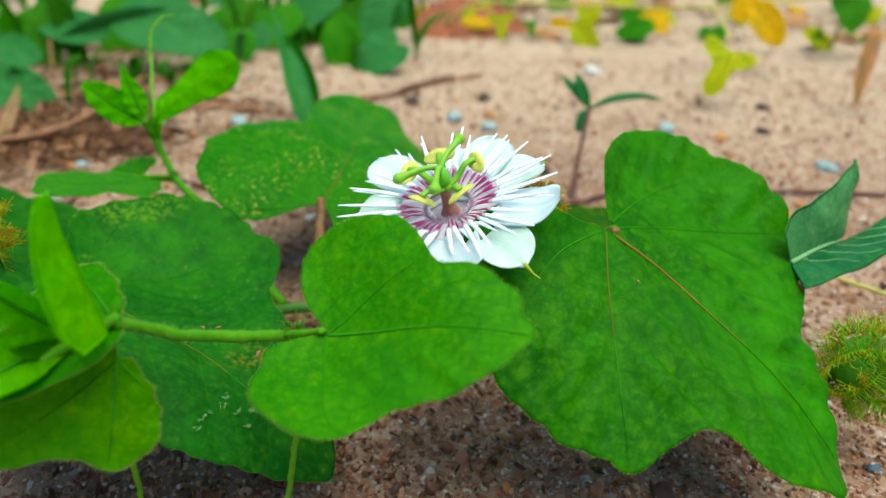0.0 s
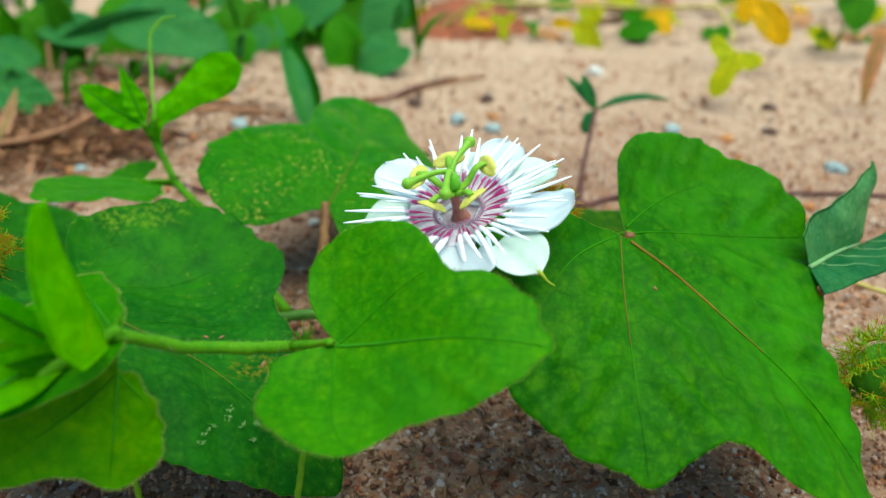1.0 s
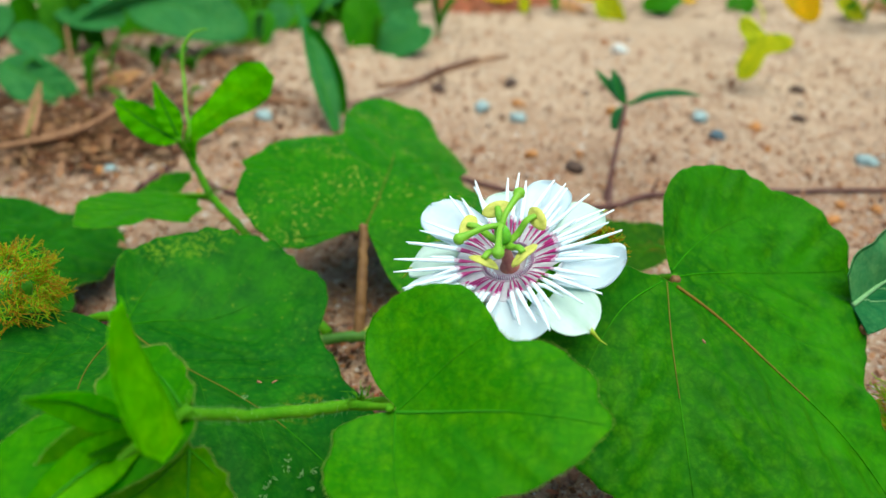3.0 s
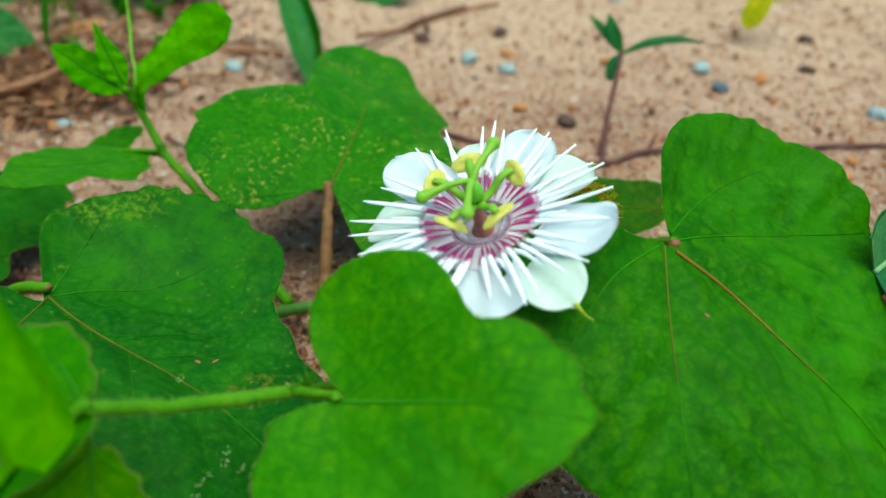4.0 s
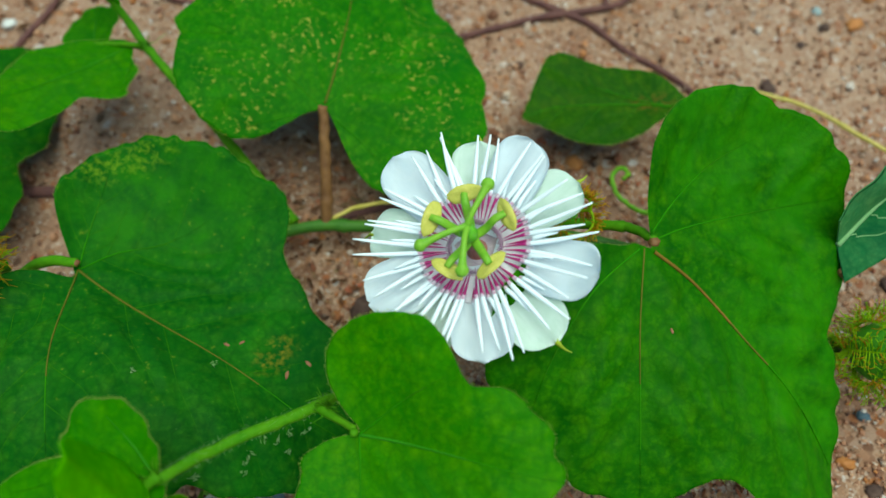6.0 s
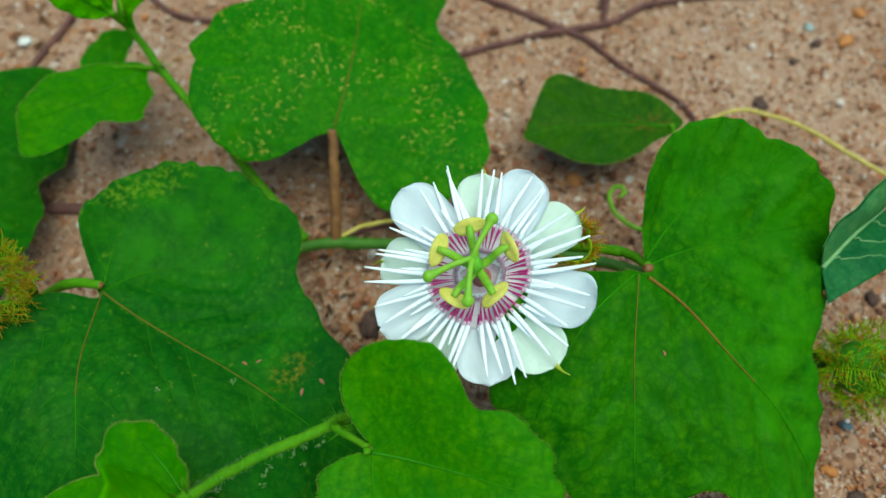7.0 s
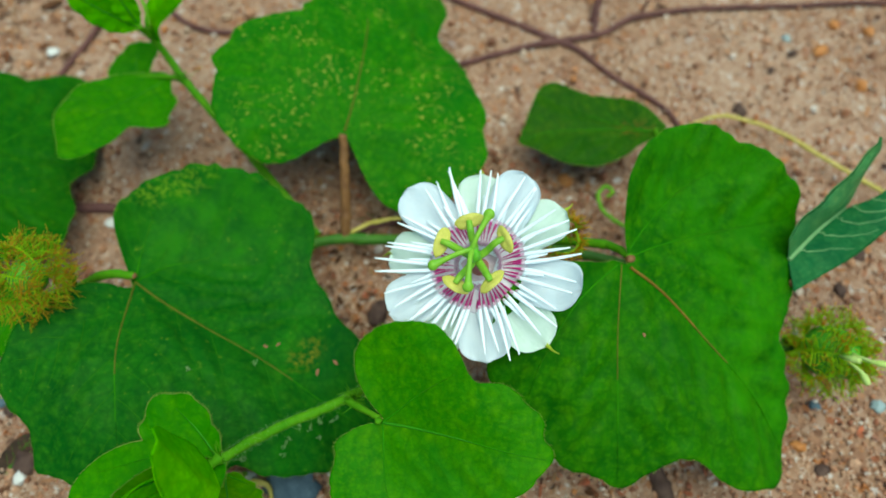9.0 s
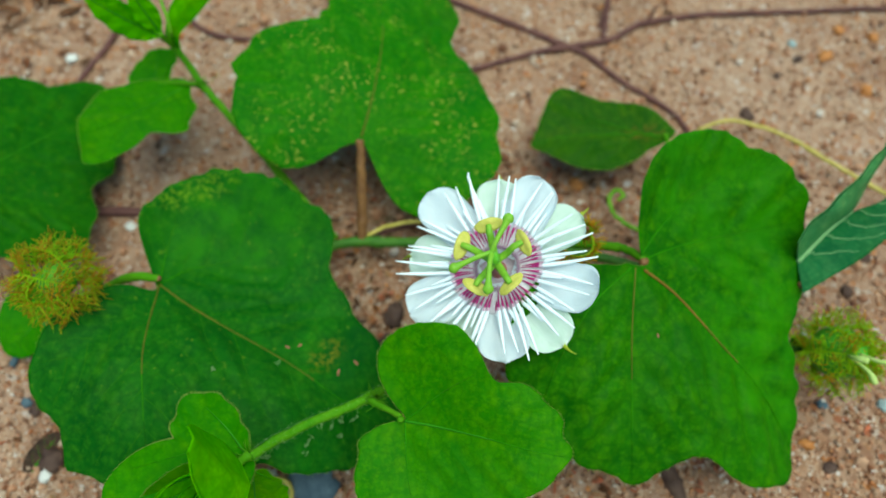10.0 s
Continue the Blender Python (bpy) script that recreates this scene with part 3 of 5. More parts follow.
def vein_lines(base, tips):
    """Main veins from the stalk to the lobes, each with side veins; plan positions in mm."""
    mains, sides = [], []
    b = np.array(base, float)
    for j, way in enumerate(tips):
        way = [way] if isinstance(way[0], (int, float)) else list(way)
        d = np.array(way[-1]) - b
        if len(way) == 1:
            nrm = np.array((-d[1], d[0]))
            way = [b + d * 0.35 + nrm * 0.03, b + d * 0.7 + nrm * 0.02, b + d * 0.97]
        main = spline([b, *way], 26)
        mains.append(main)
        length = np.linalg.norm(d)
        for k, q in enumerate((0.22, 0.42, 0.62, 0.8)):
            for side in (1, -1):
                p0 = main[int(25 * min(0.99, q + 0.035 * (side > 0)))]
                ang = math.atan2(d[1], d[0]) + side * radians(48 - 6 * q)
                ln = length * (0.5 - 0.4 * abs(q - 0.3)) * (0.8 + 0.1 * ((k * 7 + j * 3) % 4))
                w = np.array((math.cos(ang), math.sin(ang)))
                f = np.array((math.cos(ang - side * 0.5), math.sin(ang - side * 0.5)))
                sides.append(spline([p0, p0 + w * ln * 0.5, p0 + w * ln * 0.75 + f * ln * 0.25], 12))
    return mains, sides


def leaf(name, key, material, label, base, tips, vein_material=VEIN, pucker=0.5, second=VEIN_DEEP, valley=0.6, rings=44, seg=220, cilia=True, category="leaf", veins=True, network=True):
    """A lobed blade: puckered between its veins, with a thin rim, raised veins and a hairy edge."""
    centre, turn, co, radii = BLADES[key]
    root = thing(name, label, category, pose(*(c * MM for c in centre), *turn), "leaves of the vine")
    out = outline(radii, seg)
    th = np.arange(seg) * 2 * math.pi / seg
    # a faintly toothed edge
    out = out * (1 + 0.003 * np.sin(th * 37 + centre[0]) + 0.003 * np.sin(th * 61 + 1))
    mains, sides = vein_lines(base, tips)
    lines = np.vstack([spline(q, 110) for q in mains])
    sl = np.vstack([spline(q, 30) for q in sides])

    def surface(u, v, edge):
        z = bend(co, u, v)
        dm = np.sqrt(((u[:, None] - lines[None, :, 0]) ** 2 + (v[:, None] - lines[None, :, 1]) ** 2).min(1))
        ds = np.sqrt(((u[:, None] - sl[None, :, 0]) ** 2 + (v[:, None] - sl[None, :, 1]) ** 2).min(1))
        z = z - min(pucker, 0.5) * 0.6 * np.exp(-(dm / 1.9) ** 2) - pucker * 0.80 * np.exp(-(ds / 1.6) ** 2) * (1 - np.exp(-(dm / 3.0) ** 2))
        z = z - valley * np.exp(-(dm / 5.5) ** 2)
        w = np.array([noise.noise(Vector((a * 0.11 + centre[0], b * 0.11, centre[1]))) + 0.5 * noise.noise(Vector((a * 0.3, b * 0.3, centre[0]))) for a, b in zip(u, v)])
        w = w * (1 - 0.95 * np.exp(-(dm / 3.2) ** 2))
        return z + pucker * 0.62 * w + edge ** 6 * 0.2 * np.sin(np.arctan2(v, u) * 9 + centre[1])

    fr = (np.arange(1, rings + 1) / rings) ** 0.85
    u = np.concatenate([[0.0]] + [out * f * np.cos(th) for f in fr])
    v = np.concatenate([[0.0]] + [out * f * np.sin(th) for f in fr])
    e = np.concatenate([[0.0]] + [np.full(seg, f) for f in fr])
    z = surface(u, v, e)
    top = np.c_[u, v, z]
    low = np.c_[u, v, z - 0.28 * (1 - 0.7 * e ** 8)]
    nv = len(top)
    faces = []
    for s, o in ((1, 0), (-1, nv)):
        for k in range(seg):
            k2 = (k + 1) % seg
            q = (o, o + 1 + k, o + 1 + k2)
            faces.append(q[::s])
            for i in range(rings - 1):
                a, b = o + 1 + i * seg, o + 1 + (i + 1) * seg
                faces.append((a + k, b + k, b + k2, a + k2)[::s])
    a = 1 + (rings - 1) * seg
    faces.extend((a + k, nv + a + k, nv + a + (k + 1) % seg, a + (k + 1) % seg) for k in range(seg))
    mesh_part("blade", np.vstack([top, low]) * MM, faces, material, root)
    if veins:
        def tinted(d, slots, sides=6):
            """One vein, its colour changing along it through the slots."""
            ob = mesh_part("main_vein", *d, slots[0], root)
            for s in slots[1:]:
                ob.data.materials.append(s)
            nf = len(ob.data.polygons)
            ob.data.polygons.foreach_set("material_index", [min(len(slots) - 1, int(len(slots) * (q // sides) * sides / nf)) for q in range(nf)])

        def lay(pl, r0, r1):
            keep = np.hypot(pl[:, 0], pl[:, 1]) < np.interp(np.arctan2(pl[:, 1], pl[:, 0]) % (2 * math.pi), np.r_[th, 2 * math.pi], np.r_[out, out[0]]) * 0.97
            first = int(np.argmax(keep))
            n = len(pl) - first if keep[first:].all() else int(np.argmin(keep[first:]))
            if n < 4:
                return None
            pl = pl[first:first + n]
            zz = surface(pl[:, 0], pl[:, 1], np.zeros(n))
            return tube_data(np.c_[pl, zz + r0 * 0.1 + 0.04] * MM, np.array((r0, r1)) * MM, 6, 0.8)
        for k, m in enumerate(mains):
            fade = (VEIN_RED, VEIN_RED, VEIN_BROWN, VEIN_SOFT, material) if vein_material is VEIN_RED else (vein_material, vein_material, VEIN_SOFT)
            d = lay(spline(m, 60), (0.36 if vein_material is VEIN_RED else 0.27) if k == 0 else 0.18, 0.05)
            if d:
                tinted(d, fade if k == 0 else (second, second, VEIN_SOFT, material) if k == 1 else (VEIN_SOFT, VEIN_SOFT, VEIN_DEEP, material))
        ds = [] if not network else [d for d in (lay(spline(s, 24), 0.055, 0.02) for s in sides) if d]
        if ds:
            mesh_part("vein_network", *merge(ds), VEIN_DEEP, root)
    if cilia:
        rng = random.Random(int(centre[0] * 10))
        hs = []
        rim = top[1 + (rings - 1) * seg:]
        for k in range(0, seg, 1):
            for _ in range(5):
                p = rim[k] + (rim[(k + 1) % seg] - rim[k]) * rng.random()
                d = np.array((p[0], p[1], 0)) / (np.hypot(p[0], p[1]) + 1e-6)
                t = np.array((-d[1], d[0], 0)) * rng.uniform(-0.5, 0.5) + np.array((0, 0, rng.uniform(-0.3, 0.5)))
                ln = rng.uniform(0.15, 0.50)
                hs.append(tube_data(np.array((p - d * 0.05, p + (d + t * 0.6) * ln * 0.6, p + (d + t) * ln)) * MM, np.array((0.022, 0.016, 0.007)) * MM, 3))
        mesh_part("edge_hairs", *merge(hs), HAIR_EDGE, root, "fringe of short yellowish hairs")
    return root


leaf("vine_leaf", "R", G_OLD, "large three-lobed green leaf with a reddish midrib beside the flower", (-9.2, 11.0), (((-0.4, 4.7), (8.9, -5.5), (17.4, -14.9), (26.3, -29)), ((-11.2, -3.4), (-11.5, -18.3), (-10.7, -31.5)), ((0, 14.1), (14.4, 17), (33, 19.8)), ((-2.3, 18.6), (6.5, 25.7), (18.3, 31.4)), ((-19.3, 3.3), (-25.9, -6.8), (-29, -17.1))), VEIN_RED, 1.2, VEIN_BROWN, network=False, valley=1.9)
leaf("vine_leaf", "M", G_MID, "bright green heart-shaped leaf in front of the flower", (-9.3, 2.6), (((-2.1, 1.4), (7.5, -0.5), (19.3, -3.7)), ((-9.7, 9.5), (-7.1, 15.2), (-0.3, 18.9)), ((-8.7, -5.2), (-7.1, -10.6), (-4, -15.1)), ((-1.6, 7.6), (5, 10.7))), VEIN, 0.4, VEIN_SOFT, network=False)
leaf("vine_leaf", "L", G_BLIGHT, "large deep green lobed leaf with brown veins", (-12.8, 8.2), (((-2.1, 1.0), (7.2, -5.3), (25.1, -16.5), (38, -20.4)), ((-14.1, -7.4), (-12.8, -18.4), (-10.4, -29)), ((-6.7, 12.9), (3.8, 16.6), (25.1, 27.7)), ((-18.8, 0.4), (-24.9, -6.8), (-32, -11)), ((-12, 17.1), (-8.5, 33))), VEIN_BROWN, 0.8, VEIN_BROWN, valley=1.7)
leaf("vine_leaf", "B", G_FLECK, "green leaf flecked with yellow blight, on a brown stalk", (2, -22), (((4.1, -9.7), (6.1, 11), (6.4, 45)), ((-5.3, -16.6), (-13.9, -10.5), (-28, -3.4)), ((8.5, -14.5), (15.4, -3.1), (29, 13.8)), ((-8.3, -25.5), (-15, -28)), ((11.1, -28), (20, -36))), VEIN_BROWN, 0.8, valley=1.0)
leaf("vine_leaf", "A", G_DARK, "broad green leaf with yellow flecks near the sand", (-22, -10), (((-8.9, -0.2), (2.5, 13.1), (15.9, 23.6)), ((-5, -12), (12, -14)), ((-18, 5), (-10, 20))), VEIN, 0.7)
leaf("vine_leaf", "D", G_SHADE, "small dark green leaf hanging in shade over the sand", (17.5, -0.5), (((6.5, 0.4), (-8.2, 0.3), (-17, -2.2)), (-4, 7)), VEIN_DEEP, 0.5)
leaf("vine_leaf", "S", G_MID, "small smooth green leaf on the young shoot", (15, 12), (((6.5, 6.6), (-4, 0.5), (-12, -4.3)), (9, -6)), VEIN, 0.35, network=False)
leaf("vine_leaf", "S2", G_MID, "small rounded green leaf behind the young shoot", (3, -4), ((-3, 5), (4, 5)), VEIN, 0.2, network=False)
leaf("vine_leaf", "F1", G_YOUNG, "young rounded yellow-green leaf at the shoot tip", (10.2, -1), (((6.4, 3.2), (2.2, 6.7)), ((2, -0.7), (-9.2, -4.1))), VEIN, 0.35, network=False)
leaf("vine_leaf", "F2", G_TIP, "young yellow-green leaf hanging from the shoot tip", (2.6, 8), (((4.1, 2.2), (5.9, -6)), (-6, -5), (11, 2)), VEIN, 0.35, network=False)


def ribbon_leaf(name, points, widths, material, label, side=(1, 0, 0), fold=0.35, curl=0.0, wave=0.0, category="leaf", group="leaves of the vine", parent=None, part_name="blade", n=44, across=16, twist=0.0, midrib=VEIN):
    """A narrow leaf along a midrib (mm): folded to a V by fold, rolled by curl, rippled by wave."""
    mid = spline(points, n)
    w = np.interp(np.linspace(0, 1, n), np.linspace(0, 1, len(widths)), widths)
    w = np.convolve(np.r_[w[0], w, w[-1]], (0.25, 0.5, 0.25), "valid")
    t = np.gradient(mid, axis=0)
    t /= np.linalg.norm(t, axis=1)[:, None]
    sv = np.array(side, float)
    s = sv - t * (t @ sv)[:, None]
    s /= np.linalg.norm(s, axis=1)[:, None]
    nm = np.cross(s, t)
    tw = np.linspace(0, radians(twist), n)[:, None]
    s, nm = s * np.cos(tw) + nm * np.sin(tw), nm * np.cos(tw) - s * np.sin(tw)
    q = np.linspace(-1, 1, across + 1)
    rows = []
    for i in range(n):
        rip = wave * np.sin(i * 0.7 + q * 3 + mid[0, 0]) * abs(q) * w[i]
        rows.append(mid[i] + np.outer(q * w[i], s[i]) + np.outer(fold * w[i] * (abs(q) - 0.15 * (1 - q * q)) + curl * w[i] * q ** 2 + rip, nm[i]))
    top = np.vstack(rows)
    thick = np.repeat(nm, across + 1, axis=0) * 0.25
    low = top - thick
    c = across + 1
    faces = []
    o = len(top)
    for i in range(n - 1):
        for k in range(across):
            a = (i * c + k, i * c + k + 1, (i + 1) * c + k + 1, (i + 1) * c + k)
            faces.append(a)
            faces.append(tuple(x + o for x in reversed(a)))
        for k in (0, across):
            faces.append((i * c + k, (i + 1) * c + k, o + (i + 1) * c + k, o + i * c + k))
    for k in range(across):
        faces.append((k, k + 1, o + k + 1, o + k))
        e = (n - 1) * c
        faces.append((e + k, e + k + 1, o + e + k + 1, o + e + k))
    root = parent or thing(name, label, category, None, group)
    mesh_part(part_name, np.vstack([top, low]) * MM, faces, material, root)
    v, f = tube_data((mid + nm * (0.02 - fold * 0.15) * w[:, None] * 0) * MM, np.array((0.35, 0.12)) * MM, 6)
    mesh_part("midrib", v, f, midrib, root)
    return root


# young folded leaf at the shoot tip, the bluish leaf at the far side
ribbon_leaf("young_leaf", [(-40.5, 72.5, 59), (-42.3, 73.5, 66), (-43.8, 74.8, 71), (-44.6, 76, 76.5)], (4.5, 6.6, 6.4, 5.6, 5.0, 4.2, 2.0), G_SHOOT, "young yellow-green leaf still folded along its midrib", (0.25, -1, -0.1), 0.28, 0.05)
def half_blade(name, inner, outer, material, parent, bulge=0.8, n=40, across=14):
    """One half of a folded leaf, between its midrib curve and its outer edge (mm), gently bulged."""
    a, b = spline(inner, n), spline(outer, n)
    q = np.linspace(0, 1, across + 1)
    t = np.gradient(a, axis=0)
    nm = np.cross(b - a, t)
    nm /= np.linalg.norm(nm, axis=1)[:, None] + 1e-9
    nm *= np.where(nm[:, 2:3] < 0, -1, 1)
    rows = []
    for i in range(n):
        rip = 0.25 * np.sin(i * 0.55 + q * 2)
        rows.append(a[i] + np.outer(q, b[i] - a[i]) + np.outer(bulge * np.sin(np.pi * q) * min(1, 4 * i / n, 4 * (n - 1 - i) / n) + rip * q, nm[i]))
    top = np.vstack(rows)
    low = top - np.repeat(nm, across + 1, axis=0) * 0.22
    c, o = across + 1, len(top)
    faces = []
    for i in range(n - 1):
        for k in range(across):
            f = (i * c + k, i * c + k + 1, (i + 1) * c + k + 1, (i + 1) * c + k)
            faces += [f, tuple(x + o for x in reversed(f))]
        for k in (0, across):
            faces.append((i * c + k, (i + 1) * c + k, o + (i + 1) * c + k, o + i * c + k))
    mesh_part(name, np.vstack([top, low]) * MM, faces, material, parent)
    return top.reshape(n, c, 3), nm


bluish = thing("bluish_leaf", "bluish green folded leaf with a pale midrib and a nibbled tip", "leaf", None, "leaves of a bluish weed")
half_blade("upper_half", [(66.5, 119.5, 41.3), (75, 127, 40), (83, 132.9, 39), (84.6, 135.8, 43), (86.0, 138.6, 46.5), (87.6, 140.6, 49.2), (86.2, 141.2, 53)], [(64.5, 121, 47), (67.8, 124.8, 49.6), (72.6, 128.7, 49.6), (77.1, 132.6, 50.2), (82.0, 137.2, 51.4), (84.8, 140.0, 52.4), (86.0, 141.4, 53.2)], G_BLUE_PALE, bluish, 0.7)
lower_top, lower_nm = half_blade("lower_half", [(66.5, 119.4, 41.2), (75, 126.8, 39.8), (83, 132.8, 38.6), (88.6, 134.2, 40.8), (96, 138, 43.2), (107, 142, 43)], [(66.6, 112.8, 39.6), (73.5, 116.5, 39.6), (80.6, 120.4, 39.7), (91.6, 128, 39.8), (101, 136, 41), (107.4, 142.2, 42.8)], G_BLUE, bluish, 0.9)
mesh_part("midrib", *tube_data(spline([(66.5, 119.4, 41.4), (75, 126.9, 40.1), (83, 132.9, 38.9)], 24) * MM, np.array((0.5, 0.42, 0.2)) * MM, 8), VEIN_PALE, bluish, "pale dusty midrib")
for i0 in (3, 8, 13, 18, 23, 29):
    way = np.array([lower_top[min(39, i0 + int(0.5 * k + 0.05 * k * k)), k] + lower_nm[min(39, i0 + k // 2)] * 0.05 for k in range(0, 13)])
    mesh_part("side_vein", *tube_data(way * MM, np.array((0.16, 0.10, 0.05)) * MM, 5), VEIN_PALE, bluish)
weed = thing("weed", "thin brown upright weed under the bluish leaves", "weed")
stem("stalk", [(67, 115, 40), (68.5, 117, 30), (69, 119, 18), (68, 120, 7)], (0.7, 0.8, 0.9), STEM_BROWN, weed)

# ---- stems ----
HAIR_R = random.Random(11)


def stem_hairs(points, radius, count, length, parent):
    p = spline(points, 120)
    t = np.gradient(p, axis=0)
    t /= np.linalg.norm(t, axis=1)[:, None]
    out = []
    for _ in range(count):
        i = HAIR_R.randrange(120)
        d = np.array([HAIR_R.gauss(0, 1) for _ in range(3)])
        d -= t[i] * (d @ t[i])
        d /= np.linalg.norm(d)
        ln = length * HAIR_R.uniform(0.5, 1.1)
        b = p[i] + d * radius * 0.9
        k = t[i] * HAIR_R.uniform(-0.3, 0.3)
        out.append(tube_data(np.array((b, b + (d + k * 0.4) * ln * 0.5, b + (d + k) * ln)) * MM, np.array((0.02, 0.014, 0.006)) * MM, 3))
    mesh_part("stem_down", *merge(out), HAIR, parent, "short white downy hairs")


vine = thing("passion_vine", "hairy green vine running under the flower and leaves", "vine")
MAIN = [(-112, 118, 15), (-90, 121, 19), (-60, 131, 17), (-35, 138.7, 17.5), (-17, 138, 19), (5, 135, 22), (20, 131, 26), (36, 126, 27), (52, 118, 24), (72, 106, 22)]
stem("main_stem", MAIN, (1.2, 1.3, 1.3, 1.1), STEM_OLD, vine, n=90)
FRONT = [(-41.4, 77.3, 57.5), (-34.4, 84.0, 50.5), (-23.1, 90.5, 45.6), (-12, 101, 37), (0, 119, 27), (6, 134, 22)]
stem("front_stem", FRONT, (0.8, 0.9, 0.9, 1.0), STEM, vine, n=70)
stem_hairs(FRONT[:4], 0.88, 700, 0.7, vine)
SHOOT = [(-36, 140, 18), (-50, 156, 25), (-62.7, 170, 30.2), (-70.2, 178.5, 32.5), (-74.8, 183.4, 39.6), (-77, 182.5, 47)]
stem("back_shoot", SHOOT, (1.2, 1.0, 0.95, 0.8), STEM, vine, n=60)
stem("flower_stalk", [(1.4, 111.5, 52.5), (2, 116, 44), (2, 126, 32), (1, 135.5, 21)], (1.1, 0.9, 0.9), STEM, vine)
stem("leaf_stalk", [(31.4, 116, 50.4), (29.2, 120.2, 47), (24.5, 123, 43.8), (14, 129, 35), (4, 135, 24)], (0.7, 0.9, 1.0, 1.05), STEM, vine, "green leaf stalk reddening towards the blade")
stem("leaf_stalk", [(-28, 157, 36.5), (-28.3, 149, 28), (-29, 139, 17)], (1.0, 1.2, 1.4), STEM_BROWN, vine, "brown leaf stalk")
stem("leaf_stalk", [(-69.4, 119.2, 40), (-77, 120.5, 38), (-88, 121, 28), (-92, 121, 19)], (0.9, 1.0, 1.1), STEM, vine, n=22)
stem("leaf_stalk", [(-16.6, 85.6, 50.2), (-18.5, 87, 48.8), (-23, 90.3, 46)], (0.55, 0.6, 0.8), STEM, vine, n=9)
stem("leaf_stalk", [(-74.6, 180.6, 31.2), (-72, 179.4, 31.4), (-69.6, 178, 32.4)], (0.6, 0.7, 0.7), STEM, vine, n=9)
stem("leaf_stalk", [(-83, 180, 32.1), (-76, 179.8, 32.2), (-70, 178.6, 32.8)], (0.5, 0.6, 0.6), STEM, vine)
stem("leaf_stalk", [(50.1, 166.1, 24.1), (52, 160, 20), (48, 140, 22), (40, 125, 26.5)], (0.6, 0.7, 0.7), STEM, vine)
stem("tendril", [(-20.5, 79, 37), (-22, 80, 29), (-24, 82, 20), (-26.5, 84, 9)], (0.45, 0.45, 0.4), TENDRIL, vine)
stem("tendril", [(-43, 75, 38), (-44.6, 77.7, 30), (-47.5, 82.4, 20), (-50, 85, 8)], (0.42, 0.42, 0.38), TENDRIL, vine)
stem("tendril", [(-74.5, 182.5, 46), (-74, 183, 50), (-76, 192, 59), (-76, 196, 66), (-73, 198, 69.5), (-70, 199, 70)], (0.45, 0.4, 0.35, 0.2), TENDRIL, vine, n=60)
stem("tendril", [(44, 142, 15), (39, 144, 15.5), (36, 147, 16), (35, 151, 17), (37, 153, 18), (38.5, 151, 18.5), (37, 149.5, 18.5)], (0.55, 0.5, 0.4), TENDRIL, vine, n=60)
stem("side_stem", [(-31, 139, 17), (-22, 142.5, 20), (-8, 142, 22), (4, 136, 22)], (0.5, 0.5, 0.5), WIRE, vine, "thin yellow-green side stem")
stem("side_stem", [(-41, 78, 58), (-48, 72, 56), (-56, 66, 53)], (0.8, 0.8, 0.6), STEM, vine)

for centre, size, m in (((31.4, 115.8, 50.2), 1.0, STEM_BROWN), ((-69.6, 119.2, 40), 0.85, STEM_BROWN), ((-16.6, 85, 50.6), 0.7, STEM)):
    joint = mesh_part("leaf_joint", *ellipsoid(size * MM, size * 0.9 * MM, size * 0.7 * MM, 3, 0.3, 14, 9), m, vine)
    joint.matrix_basis = pose(*(q * MM for q in centre))
# tufts of cleft stipules at the nodes
for cx, cy, cz, count in ((-21.5, 90.0, 46.6, 34), (-41, 77.5, 58.2, 8), (-70.2, 178.5, 33.5, 14)):
    rng = random.Random(int(cx * 7))
    bits = []
    for _ in range(count):
        d = np.array([rng.gauss(0, 1), rng.gauss(0, 1), rng.uniform(-0.2, 1.2)])
        d /= np.linalg.norm(d)
        ln = rng.uniform(1.2, 3.0)
        b = np.array((cx, cy, cz)) + d * 0.6
        e = np.array([rng.gauss(0, 0.3) for _ in range(3)])
        bits.append(tube_data(np.array((b, b + d * ln * 0.5, b + (d + e) * ln)) * MM, np.array((0.12, 0.08, 0.04)) * MM, 4))
    mesh_part("stipule_tuft", *merge(bits), STEM, vine, "tuft of finely cleft green stipules")

# young leaves on top of the back shoot
ribbon_leaf("young_leaf", [(-77, 182.5, 46.6), (-81, 183.6, 48.2), (-86.5, 185, 51.4), (-92.8, 187, 55.4)], (0.7, 2.2, 3.6, 4.2, 4.1, 3.2, 0.7), G_SHOOT, "bright green unfolding leaf on the young shoot", (0.30, 0.42, 0.86), 0.25, -0.1, 0.10)
ribbon_leaf("young_leaf", [(-77, 183, 47), (-78.4, 184, 51), (-80.2, 185.5, 55.5), (-81.9, 187.2, 60.6)], (0.6, 2.3, 3.1, 2.5, 1.2, 0.2), G_SHOOT, "bright green unfolding leaf on the young shoot", (0.86, 0.40, 0.30), 0.3, -0.1, 0.10)
ribbon_leaf("young_leaf", [(-74.9, 183.6, 40.5), (-73.6, 183.6, 47.5), (-68.5, 191, 51), (-62.5, 197.5, 54.2), (-56.5, 202.4, 57.8)], (0.9, 1.2, 1.9, 3.2, 3.4, 4.6, 5.8, 5.6, 2.6), G_SHOOT, "bright green blunt young leaf standing on the shoot", (-0.6, 0.0, 0.8), 0.18, -0.1, 0.07)

